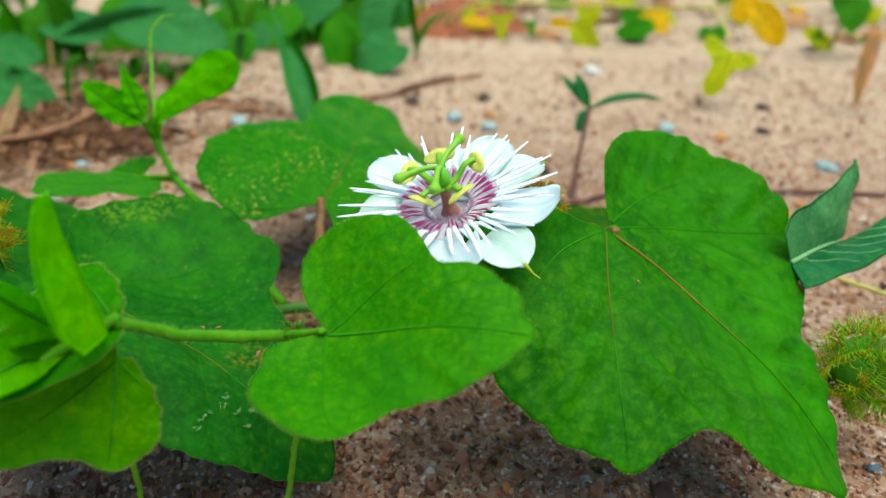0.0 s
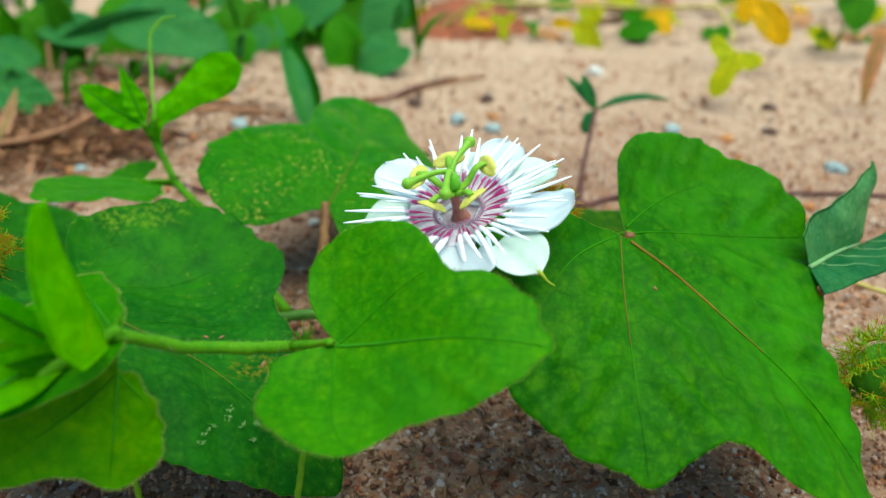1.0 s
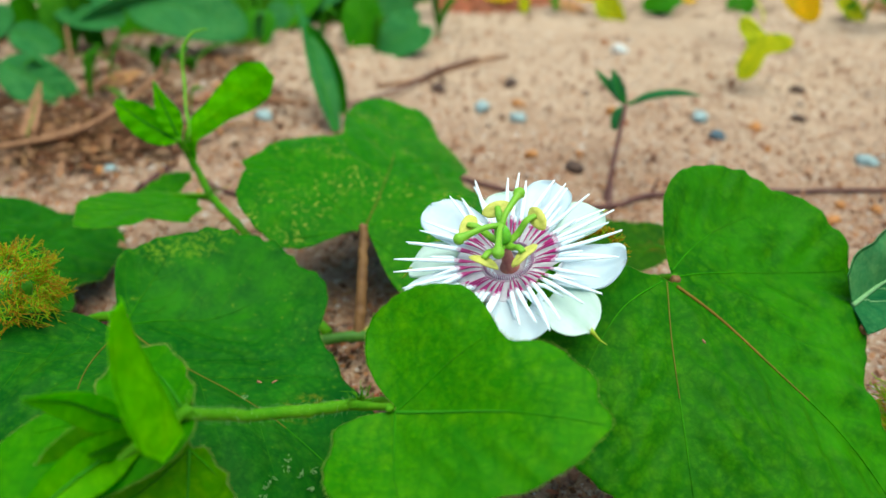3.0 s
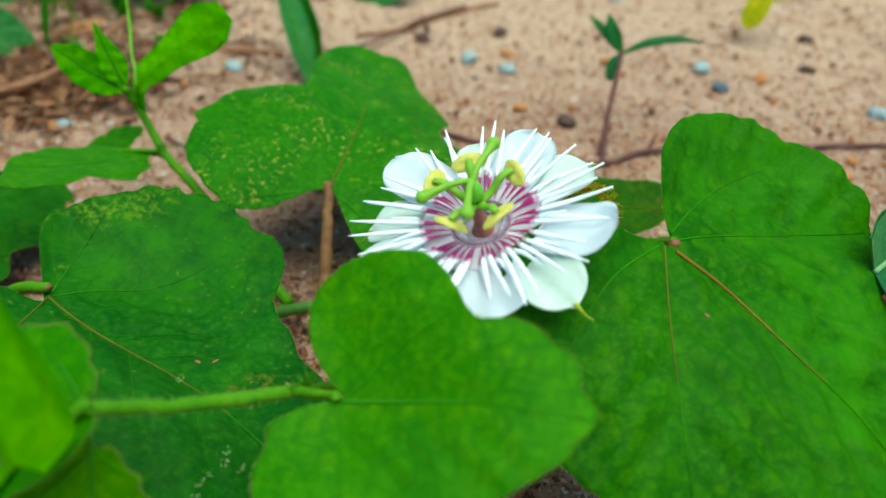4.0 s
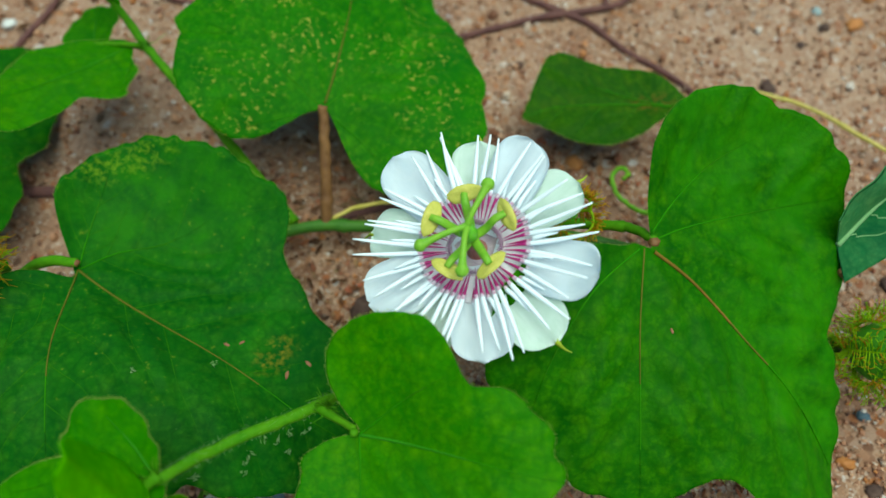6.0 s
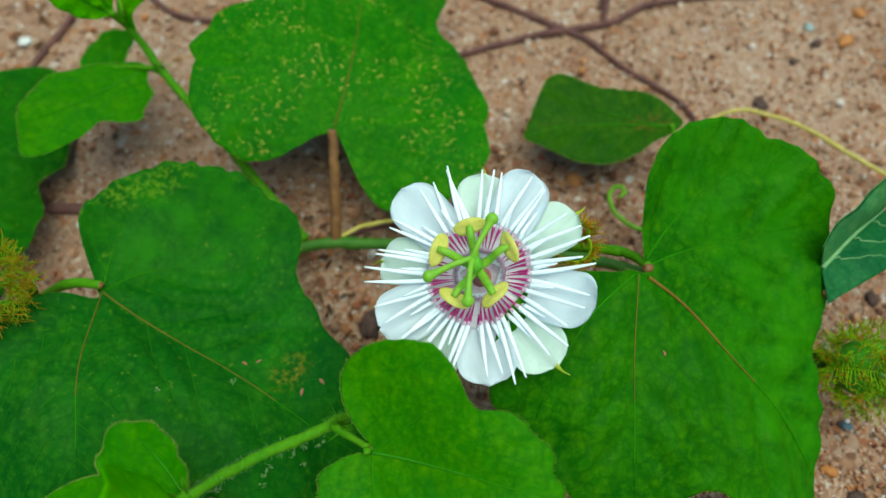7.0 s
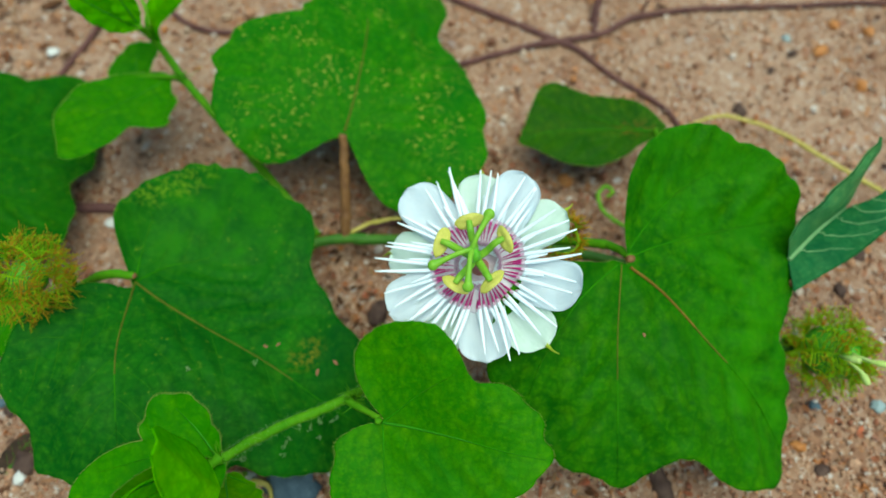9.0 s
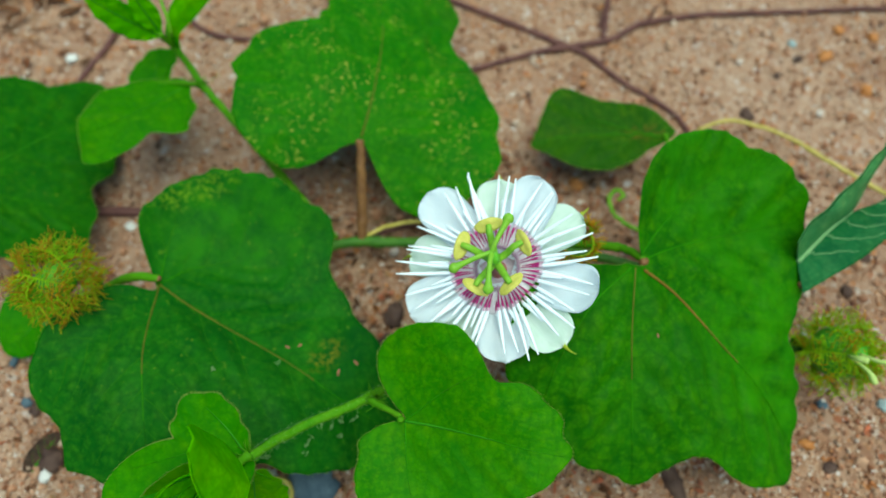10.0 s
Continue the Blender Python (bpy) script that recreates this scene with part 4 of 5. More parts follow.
# ---- the flower ----
flower = thing("passion_flower", "open white passion flower with a purple and white thread corona", "flower", pose(1.8 * MM, 111.7 * MM, 56.5 * MM, 11.5, -12.46, -2.5))


def petal_data(length, half, lift, cup, tip_up, seed, inner=2.8, n=30, across=12):
    rng = random.Random(seed)
    ph = rng.uniform(0, 6)
    rows = []
    for i in range(n + 1):
        s = i / n
        r = inner + (length - inner) * s
        prof = half * (0.55 + 0.45 * math.sin(math.pi * min(1, s * 1.05) * 0.62)) * math.sqrt(max(0.0, 1 - max(0.0, (s - 0.76) / 0.24) ** 2.6))
        if i == n:
            prof = half * 0.12
        for k in range(across + 1):
            q = 2 * k / across - 1
            z = lift + 0.9 * math.sin(s * 2.4) - 0.2 + cup * q * q * prof * 0.5 + tip_up * max(0, s - 0.7) ** 2 * 11
            z += 0.25 * math.sin(q * 5 + ph) * s + 0.18 * noise.noise(Vector((r * 0.4, q * 2, seed)))
            rows.append((r + 0.35 * noise.noise(Vector((q * 2, seed, 0.5))) * s, q * prof + 0.25 * math.sin(s * 5 + ph), z))
    c = across + 1
    top = np.array(rows)
    low = top - np.array((0, 0, 0.22))
    o = len(top)
    faces = []
    for i in range(n):
        for k in range(across):
            a = (i * c + k, (i + 1) * c + k, (i + 1) * c + k + 1, i * c + k + 1)
            faces += [a, tuple(x + o for x in reversed(a))]
        for k in (0, across):
            faces.append((i * c + k, (i + 1) * c + k, o + (i + 1) * c + k, o + i * c + k))
    for k in range(across):
        e = n * c
        faces.append((e + k, e + k + 1, o + e + k + 1, o + e + k))
    return np.vstack([top, low]) * MM, faces


def on_flower(ob, angle, z=0.0):
    ob.matrix_basis = pose(0, 0, z * MM, 0, 0, angle)
    return ob


for i, (ang, ln, half, up) in enumerate(((129, 20.2, 4.6, 1.9), (59, 19.2, 4.5, 0.9), (-20, 19.4, 4.6, 3.0), (-86, 18.0, 4.7, 0.9), (-154, 18.6, 4.9, 0.6))):
    on_flower(mesh_part("petal", *petal_data(ln, half, 0.3, 0.25, up, 10 + i), PETAL, flower), ang)
for i, (ang, ln, half, up) in enumerate(((86, 17.8, 4.2, 0.4), (30, 18.6, 4.4, 0.4), (-53, 18.8, 4.6, -1.4), (-122, 18.0, 4.3, -0.6), (165, 18.0, 4.2, -1.4))):
    sepal = on_flower(mesh_part("sepal", *petal_data(ln, half, -0.6, 0.4, up, 30 + i), SEPAL, flower, "pale greenish white sepal"), ang)
    keel = [(ln - 5, 0, -1.2), (ln - 2, 0, -0.9 + up * 0.5), (ln + 0.1, 0.1, -0.9 + up * 0.7), (ln + 1.2, 0.3, -1.6 + up), (ln + 2.2, 0.8, -2.4 + up)]
    v, f = tube_data(spline(keel, 26) * MM, np.array((0.15, 0.45, 0.55, 0.28, 0.16, 0.08)) * MM, 6)
    mesh_part("awn", v, f, SEPAL_GREEN, sepal, "yellow-green horned tip")

# nectar cup, its rim and the stalk of the stamens
prof = [(0.9, -0.5), (2.2, -0.7), (3.3, -0.3), (3.9, 0.5), (4.4, 0.9), (5.0, 0.4), (4.6, -1.2), (3.0, -3.4), (1.3, -4.4)]


def lathe(profile, seg=48):
    v, f = [], []
    for r, z in profile:
        for k in range(seg):
            a = 2 * math.pi * k / seg
            v.append((r * math.cos(a) * MM, r * math.sin(a) * MM, z * MM))
    for i in range(len(profile) - 1):
        for k in range(seg):
            k2 = (k + 1) % seg
            f.append((i * seg + k, i * seg + k2, (i + 1) * seg + k2, (i + 1) * seg + k))
    return v, f


mesh_part("nectar_cup", *lathe(prof), CUP, flower, "greyish lilac nectar cup")
fringe = []
for k in range(72):
    a = 2 * math.pi * k / 72
    r0, r1 = 3.5 + 0.15 * (k % 3), 4.35
    fringe.append(tube_data(np.array(((math.cos(a) * r1, math.sin(a) * r1, 0.4), (math.cos(a) * 4.1, math.sin(a) * 4.1, 1.25), (math.cos(a) * r0, math.sin(a) * r0, 1.45))) * MM, np.array((0.16, 0.13, 0.07)) * MM, 4))
mesh_part("inner_fringe", *merge(fringe), CUP_RIM, flower, "ring of short dull purple threads")
mesh_part("column", *lathe([(1.7, -0.6), (1.3, 0.2), (1.0, 1.2), (0.85, 3.4), (1.1, 4.7), (0.2, 4.9)], 20), COLUMN, flower, "reddish speckled central column")

# pale base from which the corona threads rise
mesh_part("corona_base", *lathe([(4.2, 0.5), (5.2, 0.95), (6.8, 1.1), (8.6, 1.05), (9.2, 0.8), (8.4, 0.55), (6.4, 0.4), (4.2, 0.1)], 64), CORONA, flower, "pale lilac-white ring under the corona threads")
# corona threads
rng = random.Random(21)
shapes = []
for k in range(12):
    reach = rng.uniform(16.5, 19.4) if k % 3 else rng.uniform(12.5, 14.5)
    rise = rng.uniform(1.0, 2.4)
    sway = rng.uniform(-1.5, 1.5)
    mid = 4.4 + (reach - 4.4) * 0.6
    pts = [(4.3, 0, 0.8), (6.2, 0, 1.5), (8.8, 0.1 * sway, 1.6 + rise * 0.3), (mid, 0.4 * sway, 1.7 + rise * 0.6), (reach, sway, 1.6 + rise * rng.uniform(0.7, 1.4))]
    v, f = tube_data(spline(pts, 24) * MM, np.array((0.08, 0.10, 0.14, 0.23, 0.38, 0.41, 0.37, 0.29, 0.13)) * MM, 8, 0.75)
    me = bpy.data.meshes.new("thread")
    me.from_pydata([tuple(q) for q in v], [], f)
    me.materials.append(FILAMENT)
    me.polygons.foreach_set("use_smooth", [True] * len(me.polygons))
    shapes.append(me)
for k in range(57):
    ob = new("corona_thread", shapes[rng.randrange(4) * 3] if k % 3 == 0 else shapes[rng.randrange(4) * 3 + rng.choice((1, 2))])
    ob.parent = flower
    ob.matrix_basis = pose(0, 0, (rng.uniform(-0.1, 0.25) - 0.35 * (k % 3 == 0)) * MM, 0, rng.uniform(-5, 4), 360 / 57 * k + rng.uniform(-1.6, 1.6))
# ovary, stamens, styles
ov = mesh_part("ovary", *ellipsoid(1.35 * MM, 1.35 * MM, 1.9 * MM, 2, 0.06, 18, 12), OVARY, flower, "glossy green egg-shaped ovary")
ov.matrix_basis = pose(0.1 * MM, 0.4 * MM, 6.5 * MM, -6, 0, 0)
for i, (ang, r, h) in enumerate(((153, 6.0, 7.4), (93, 6.2, 7.0), (22, 6.2, 7.2), (-58, 5.9, 6.9), (-122, 5.9, 6.9))):
    a = radians(ang)
    d = np.array((math.cos(a), math.sin(a), 0))
    pts = [np.array((0.2, 0.3, 4.6)) + d * 0.5, np.array((0.2, 0.3, 5.4)) + d * 2.4, np.array((0.1, 0.3, 0)) + d * 4.4 + np.array((0, 0, h)), d * r + np.array((0, 0.3, h + 0.2))]
    v, f = tube_data(spline(pts, 18) * MM, np.array((0.75, 0.72, 0.66, 0.5)) * MM, 8, 0.6)
    st = mesh_part("stamen", v, f, STAMEN, flower)
    ev, ef = ellipsoid(1.45 * MM, 2.8 * MM, 0.42 * MM, i, 0.14, 16, 14)
    pad = [(x, y * (1 - 0.06 * abs(x) / MM), z - abs(y) * 0.12 - 0.22 * MM * math.exp(-(x / MM / 0.4) ** 2) * (z > 0)) for x, y, z in ev]
    an = mesh_part("anther", pad, ef, ANTHER, st, "broad yellow anther with a groove")
    an.matrix_basis = pose(d[0] * r * MM, (d[1] * r + 0.3) * MM, (h - 0.25) * MM, rng.uniform(-12, 12), rng.uniform(-38, -24), ang + rng.uniform(-12, 12))
for i, tip in enumerate(((3.7, 6.6, 9.2), (-0.5, -6.0, 9.0), (-6.5, -1.7, 9.2))):
    tip = np.array(tip)
    top = np.array((0.2, 0.9, 8.0))
    flat = (tip - top) * np.array((1, 1, 0))
    pts = [top, top + flat * 0.3 + np.array((0, 0, 1.0)), top + flat * 0.7 + np.array((0, 0, 1.2)), tip]
    v, f = tube_data(spline(pts, 22) * MM, np.array((0.6, 0.46, 0.48, 0.58, 0.85)) * MM, 9)
    sy = mesh_part("style", v, f, STAMEN, flower)
    kn = mesh_part("stigma", *ellipsoid(1.05 * MM, 0.95 * MM, 0.85 * MM, i, 0.15, 14, 10), STAMEN, sy, "rounded green stigma knob")
    kn.matrix_basis = pose(*(tip * MM), 20, 10, 30 * i)


# ---- buds wrapped in thread-like bracts ----
def bract_cage(name, label, centre, radius, turn, seed, core=0.5, strands=6, rust=0.35, squash=1.0, thick=1.0, group="buds of the vine"):
    root = thing(name, label, "bud", pose(*(c * MM for c in centre), *turn), group)
    v, f = ellipsoid(radius * core * MM, radius * core * MM, radius * core * 1.25 * MM, seed, 0.1, 20, 14)
    mesh_part("bud_core", v, f, BUD_GREEN, root)
    rng = random.Random(seed)
    for k in range(strands):
        az = 2 * math.pi * k / strands + rng.uniform(-0.2, 0.2)
        green, rusty = [], []
        axis = []
        for j in range(9):
            q = j / 8
            pol = math.pi * (1 - q * 0.93)
            rr = radius * (0.62 + 0.16 * math.sin(q * 3))
            axis.append(np.array((rr * math.sin(pol) * math.cos(az), rr * math.sin(pol) * math.sin(az), rr * 1.15 * math.cos(pol) * squash)))
        ax = spline(axis, 40)
        green.append(tube_data(ax * MM, np.array((0.28, 0.22, 0.10)) * MM, 5))
        for j in range(3, 39):
            p = ax[j]
            out = p / (np.linalg.norm(p) + 1e-6)
            tan = ax[min(39, j + 1)] - ax[j - 1]
            tan /= np.linalg.norm(tan)
            cr = np.cross(out, tan)
            for sgn in (-1, 1):
                ln = radius * rng.uniform(0.28, 0.55)
                d = cr * sgn * rng.uniform(0.7, 1.1) + out * rng.uniform(0.1, 0.8) + tan * rng.uniform(0.1, 0.6)
                d /= np.linalg.norm(d)
                e = p + d * ln
                pin = spline([p, p + d * ln * 0.5 + out * 0.15, e + out * 0.3], 7)
                (rusty if rng.random() < rust * 0.7 else green).append(tube_data(pin * MM, np.array((0.12, 0.10, 0.06)) * thick * MM, 3))
                for q in (2, 3, 4, 5, 6):
                    w = np.array([rng.gauss(0, 0.7) for _ in range(3)]) + out * 0.7 + d * 0.4
                    w /= np.linalg.norm(w)
                    l2 = rng.uniform(0.6, 1.7) * radius / 8
                    (rusty if rng.random() < min(0.9, rust * (0.5 + 0.25 * q)) else green).append(tube_data(np.array((pin[q], pin[q] + w * l2 * 0.5, pin[q] + w * l2)) * MM, np.array((0.085, 0.06, 0.065)) * thick * MM, 3))
        br = mesh_part("bract", *merge(green), BRACT, root)
        if rusty:
            mesh_part("rusty_fringe", *merge(rusty), BRACT_RED, br, "rust-coloured gland-tipped threads")
    return root


bract_cage("wrapped_bud", "bud wrapped in mossy yellow-green bracts with rusty tips", (-85.2, 114.5, 50), 8.2, (70, 0, 65), 3, 0.42, 6, 0.42)
fruit = bract_cage("young_fruit", "young green fruit caged in mossy bracts, withered styles on top", (76.5, 103.5, 29), 8.4, (25, 15, 0), 8, 0.66, 6, 0.20, thick=1.2)
for pts in ([(75, 100.5, 35), (74, 99, 38.5), (75.5, 97.5, 40.5)], [(77, 100.5, 36), (79, 98, 38.5), (82, 97, 39)], [(75.5, 100, 35), (77, 96.5, 37), (78, 94, 36.5)]):
    v, f = tube_data(spline(pts, 14) * MM, np.array((0.35, 0.35, 0.4, 0.75, 0.6)) * MM, 7)
    sty = mesh_part("withered_style", v, f, STYLE_PALE, fruit, "pale yellow-green withered style")
    sty.matrix_parent_inverse = fruit.matrix_world.inverted()
stem("fruit_stalk", [(74, 106, 25), (70, 109, 22.5)], (0.9, 0.9), STEM, vine)
stem("bud_stalk", [(-80, 117, 44), (-84, 119, 36), (-90, 121, 22)], (0.9, 0.9), STEM, vine)
# bracts below the open flower, at the shoot tip
bract_cage("flower_bract", "rusty thread-like bract under the open flower", (18, 119.5, 53), 4.6, (80, 0, -70), 14, 0.12, 3, 0.75, group="")
ribbon_leaf("young_leaf", [(-47, 76, 57), (-49.5, 73.5, 61.5), (-51.2, 71, 66), (-52.3, 66, 71.5)], (0.8, 1.8, 2.2, 2.0, 1.3, 0.2), G_SHOOT, "narrow young yellow-green leaf at the shoot tip", (0.45, 0.45, 0.78), 0.4, 0.0)
ribbon_leaf("young_leaf", [(-46, 75.5, 56.5), (-49.5, 71, 57), (-53, 66, 56.8), (-59, 59, 54)], (0.8, 2.0, 3.0, 3.2, 2.6, 1.4, 0.3), G_SHOOT, "narrow young yellow-green leaf at the shoot tip", (-0.5, 0.42, 0.74), 0.45, 0.0)
ribbon_leaf("young_leaf", [(-46, 75, 56), (-48.5, 72, 57.5), (-50, 69, 59.5)], (0.5, 1.3, 1.2, 0.2), G_YOUNG, "tiny young green leaf folded at the shoot tip", (0.3, 0.45, 0.78), 0.5, 0.0)

# ---- twigs and tendrils on the sand ----
def lying(name, label, points, radii, material, lift=1.0, n=60, category="twig"):
    """A twig that follows the sand; points are x, y or x, y, extra height (mm)."""
    p = [(q[0], q[1], ground_height(q[0] * MM, q[1] * MM) / MM + lift + (q[2] if len(q) > 2 else 0)) for q in points]
    root = thing(name, label, category)
    stem("stem", p, radii, material, root, n=n)
    return root


t = lying("dead_twig", "dry purplish brown creeper stem lying on the sand", [(-18, 241), (-3.2, 231.9), (13.6, 223.2), (30.5, 213.2), (38, 208.9), (46.3, 198.6), (59.5, 185.5), (64, 174)], (0.75, 0.85, 1.0, 0.85, 0.75, 0.5), TWIG, 0.9)
t = lying("dead_twig", "dry purplish brown creeper stem forking on the sand", [(-20, 195), (1.2, 202.5), (12.6, 206.9), (23.3, 210.4), (34.1, 212.9), (46, 216), (54.9, 222.2), (68.1, 225.3), (86.9, 227.5), (109.4, 228.7), (137, 229.6), (190, 225)], (0.85, 0.85, 0.95, 0.95, 0.85, 0.75, 0.7), TWIG, 1.2, 90)
t = lying("dead_twig", "short purplish twig stub on the sand", [(42.8, 215.5, 0.5), (46.6, 231, 2)], (0.8, 0.5), TWIG, 1.2, 20)
t = lying("dead_twig", "short upright thorn on the dry creeper stem", [(58.5, 223.2, 0), (59.2, 224.5, 3.5), (60.5, 225, 6.5)], (0.7, 0.5, 0.2), TWIG, 0.6, 16)
t = lying("dead_twig", "thin dark dead twig on the sand", [(-103, 240), (-106, 230), (-109.3, 211), (-116, 194)], (0.8, 0.9, 0.8), TWIG, 0.8, 30)
t = lying("dead_twig", "thin dark bent twig on the sand", [(-88, 224), (-79, 216), (-68, 214), (-60, 216)], (0.8, 0.8, 0.6), TWIG, 0.8, 30)
t = lying("dead_twig", "dark reddish dead stem half under the leaves", [(-116, 154), (-103, 153.4), (-89, 152.7), (-78, 150)], (1.2, 1.4, 1.2), TWIG, 0.6, 24)
t = lying("dead_twig", "dark reddish dead twig under the flower", [(-28, 145), (-18, 148), (-6, 151), (14, 158)], (0.9, 1.0, 0.8), TWIG, 0.4, 24)
t = lying("straw_tendril", "thin straw-yellow tendril arching over the sand", [(64, 176, 4), (72.5, 178, 5), (81, 177, 4), (89.6, 172, 4), (98.6, 164, 4), (112, 153, 4), (128, 142, 3)], (0.45, 0.5, 0.55, 0.5), WIRE, 0.5, 60, "tendril")
t = lying("dead_twig", "dark flat stick on the sand", [(39, 92), (41, 83), (42.5, 77), (44, 66)], (1.9, 1.9, 1.7), STONE_DARK, 0.2, 24)
t = lying("dead_twig", "grey splinter of wood on the sand", [(-111, 119), (-113, 110)], (1.0, 0.8), STONE_BLUE, 0.6, 14)
t = lying("dead_twig", "thin brown twig lying across the far sand", [(-40, 322), (-26, 328), (-11, 345), (10, 366), (22, 374)], (0.9, 1.1, 1.2, 0.8), TWIG_DRY, 0.8, 30)
t = lying("dead_twig", "brown bent stalk on the sand", [(-175, 236, 2), (-154, 247, 3), (-142, 261, 4), (-134, 282, 6), (-124, 300, 12)], (1.1, 1.2, 1.2, 0.9), TWIG_DRY, 1.0, 30)
t = lying("dead_twig", "grey-brown stick half sunk in the sand", [(-120, 296), (-100, 300), (-84, 301), (-66, 297)], (1.6, 1.8, 1.4), TWIG_DRY, 0.8, 30)
t = lying("dead_twig", "thin purplish dead stalk by the grass blade", [(-50, 292), (-30, 312), (-14, 340), (6, 362)], (0.7, 0.7, 0.6), TWIG, 3.0, 30)

# ---- seedling ----
seed = thing("seedling", "small seedling with narrow bluish leaves on a thin stem", "seedling")
stem("stem", [(43, 222, ground_height(0.043, 0.222) / MM - 1), (47, 233, 16), (52, 247, 28.5)], (0.9, 0.75, 0.7), TWIG, seed)
for pts, w, sd in (([(52, 247, 28), (47, 250, 33), (42, 254, 38)], (0.5, 1.9, 1.8, 0.2), (0.6, 0.6, 0.2)), ([(52, 247, 28), (48.5, 249, 34.5), (47.5, 252, 39)], (0.5, 2.4, 2.0, 0.2), (0.9, 0.3, 0.1)), ([(52, 247, 28), (59, 246, 32), (68, 245, 33.5), (76, 245, 32)], (0.5, 1.7, 1.5, 0.2), (0, 0.8, 0.4)), ([(52, 247, 28), (49.5, 245, 25), (48, 243, 21)], (0.5, 2.2, 2.2, 1.0), (0.9, 0.2, 0))):
    ribbon_leaf("leaf", pts, w, G_BLUE, "", sd, 0.3, parent=seed, part_name="leaf", n=20, across=8)


# ---- plants and litter at the back ----
def shape(kind, size):
    """Outline reaches every 9 degrees for a free-standing leaf; the tip lies along +x."""
    r = []
    for k in range(40):
        a = math.radians(9 * k)
        c = math.cos(a)
        if kind == "ovate":
            v = 1 / math.hypot(c, math.sin(a) / 0.62) * (1 + 0.16 * max(0, c) ** 6)
        elif kind == "heart":
            v = 0.8 + 0.25 * max(0, c) ** 5 - 0.35 * max(0, -c) ** 14
        else:
            v = 0.34 + 0.66 * abs(math.cos(a * 1.5)) ** 3 * (1.0 if c > 0.5 else 0.75)
        r.append(v * size)
    return r


def back_leaf(kind, centre, size, turn, material, label, droop=0.006, group="plants at the back"):
    key = "back%d" % len(BLADES)
    spin = (Matrix.Rotation(radians(turn[0]), 3, "X") @ Matrix.Rotation(radians(turn[1]), 3, "Y") @ Matrix.Rotation(radians(turn[2]), 3, "Z")).to_euler()
    BLADES[key] = (centre, tuple(math.degrees(a) for a in spin), (-droop, 0, 0.004, 0, 0, 0, 0), shape(kind, size))
    tips = ((size * 0.95, 0),) if kind == "ovate" else ((size * 0.95, 0), (-size * 0.2, size * 0.7), (-size * 0.2, -size * 0.7))
    return leaf("leaf", key, material, label, (-size * 0.9 if kind == "ovate" else -size * 0.45, 0), tips, VEIN, pucker=0.5, rings=14, seg=80, cilia=False)


BACK = [
    ("ovate", (-136, 367, 30), 27, (38, 8, -12), G_BACK_BLUE, "broad bluish green leaf of a weed"),
    ("ovate", (-180, 367, 29), 17, (35, 0, 165), G_BACK_BLUE, "narrow bluish green leaf of a weed"),
    ("ovate", (-196, 368, 26), 16, (60, 5, -85), G_BACK, "narrow green leaf of a weed"),
    ("ovate", (-193, 333, 27), 12, (40, 0, -25), G_BACK_BLUE, "small bluish green leaf of a weed"),
    ("ovate", (-178, 300, 19), 17, (45, 12, -30), G_BACK_BLUE, "smooth bluish green leaf near the sand"),
    ("heart", (-115, 441, 20), 17, (55, 4, -95), G_BACK, "rounded green leaf of a weed"),
    ("heart", (-76, 427, 16), 21, (60, 5, -80), G_MID, "rounded bright green leaf of a weed"),
    ("heart", (-51, 450, 17), 19, (60, -8, -75), G_BACK, "rounded green leaf of a weed"),
    ("heart", (-95, 410, 12), 15, (50, 10, -100), G_BACK_BLUE, "rounded bluish green leaf of a weed"),
    ("ovate", (42, 560, 16), 18, (55, -10, -70), G_MID, "bright green leaf of a weed"),
    ("heart", (235, 436, 27), 16, (50, 5, -90), G_BACK, "green leaf of a creeper"),
    ("trefoil", (128, 329, 22), 17, (55, -4, -118), G_YELLOW, "three-lobed yellow leaf on a pale creeper"),
    ("ovate", (168, 389, 27), 13, (60, -14, -60), G_GOLD, "curled golden yellow leaf of the creeper"),
    ("ovate", (158, 396, 36), 11, (60, 15, -110), G_GOLD, "golden yellow leaf of the creeper"),
]
for kind, c, size, turn, m, label in BACK:
    back_leaf(kind, c, size, turn, m, label)
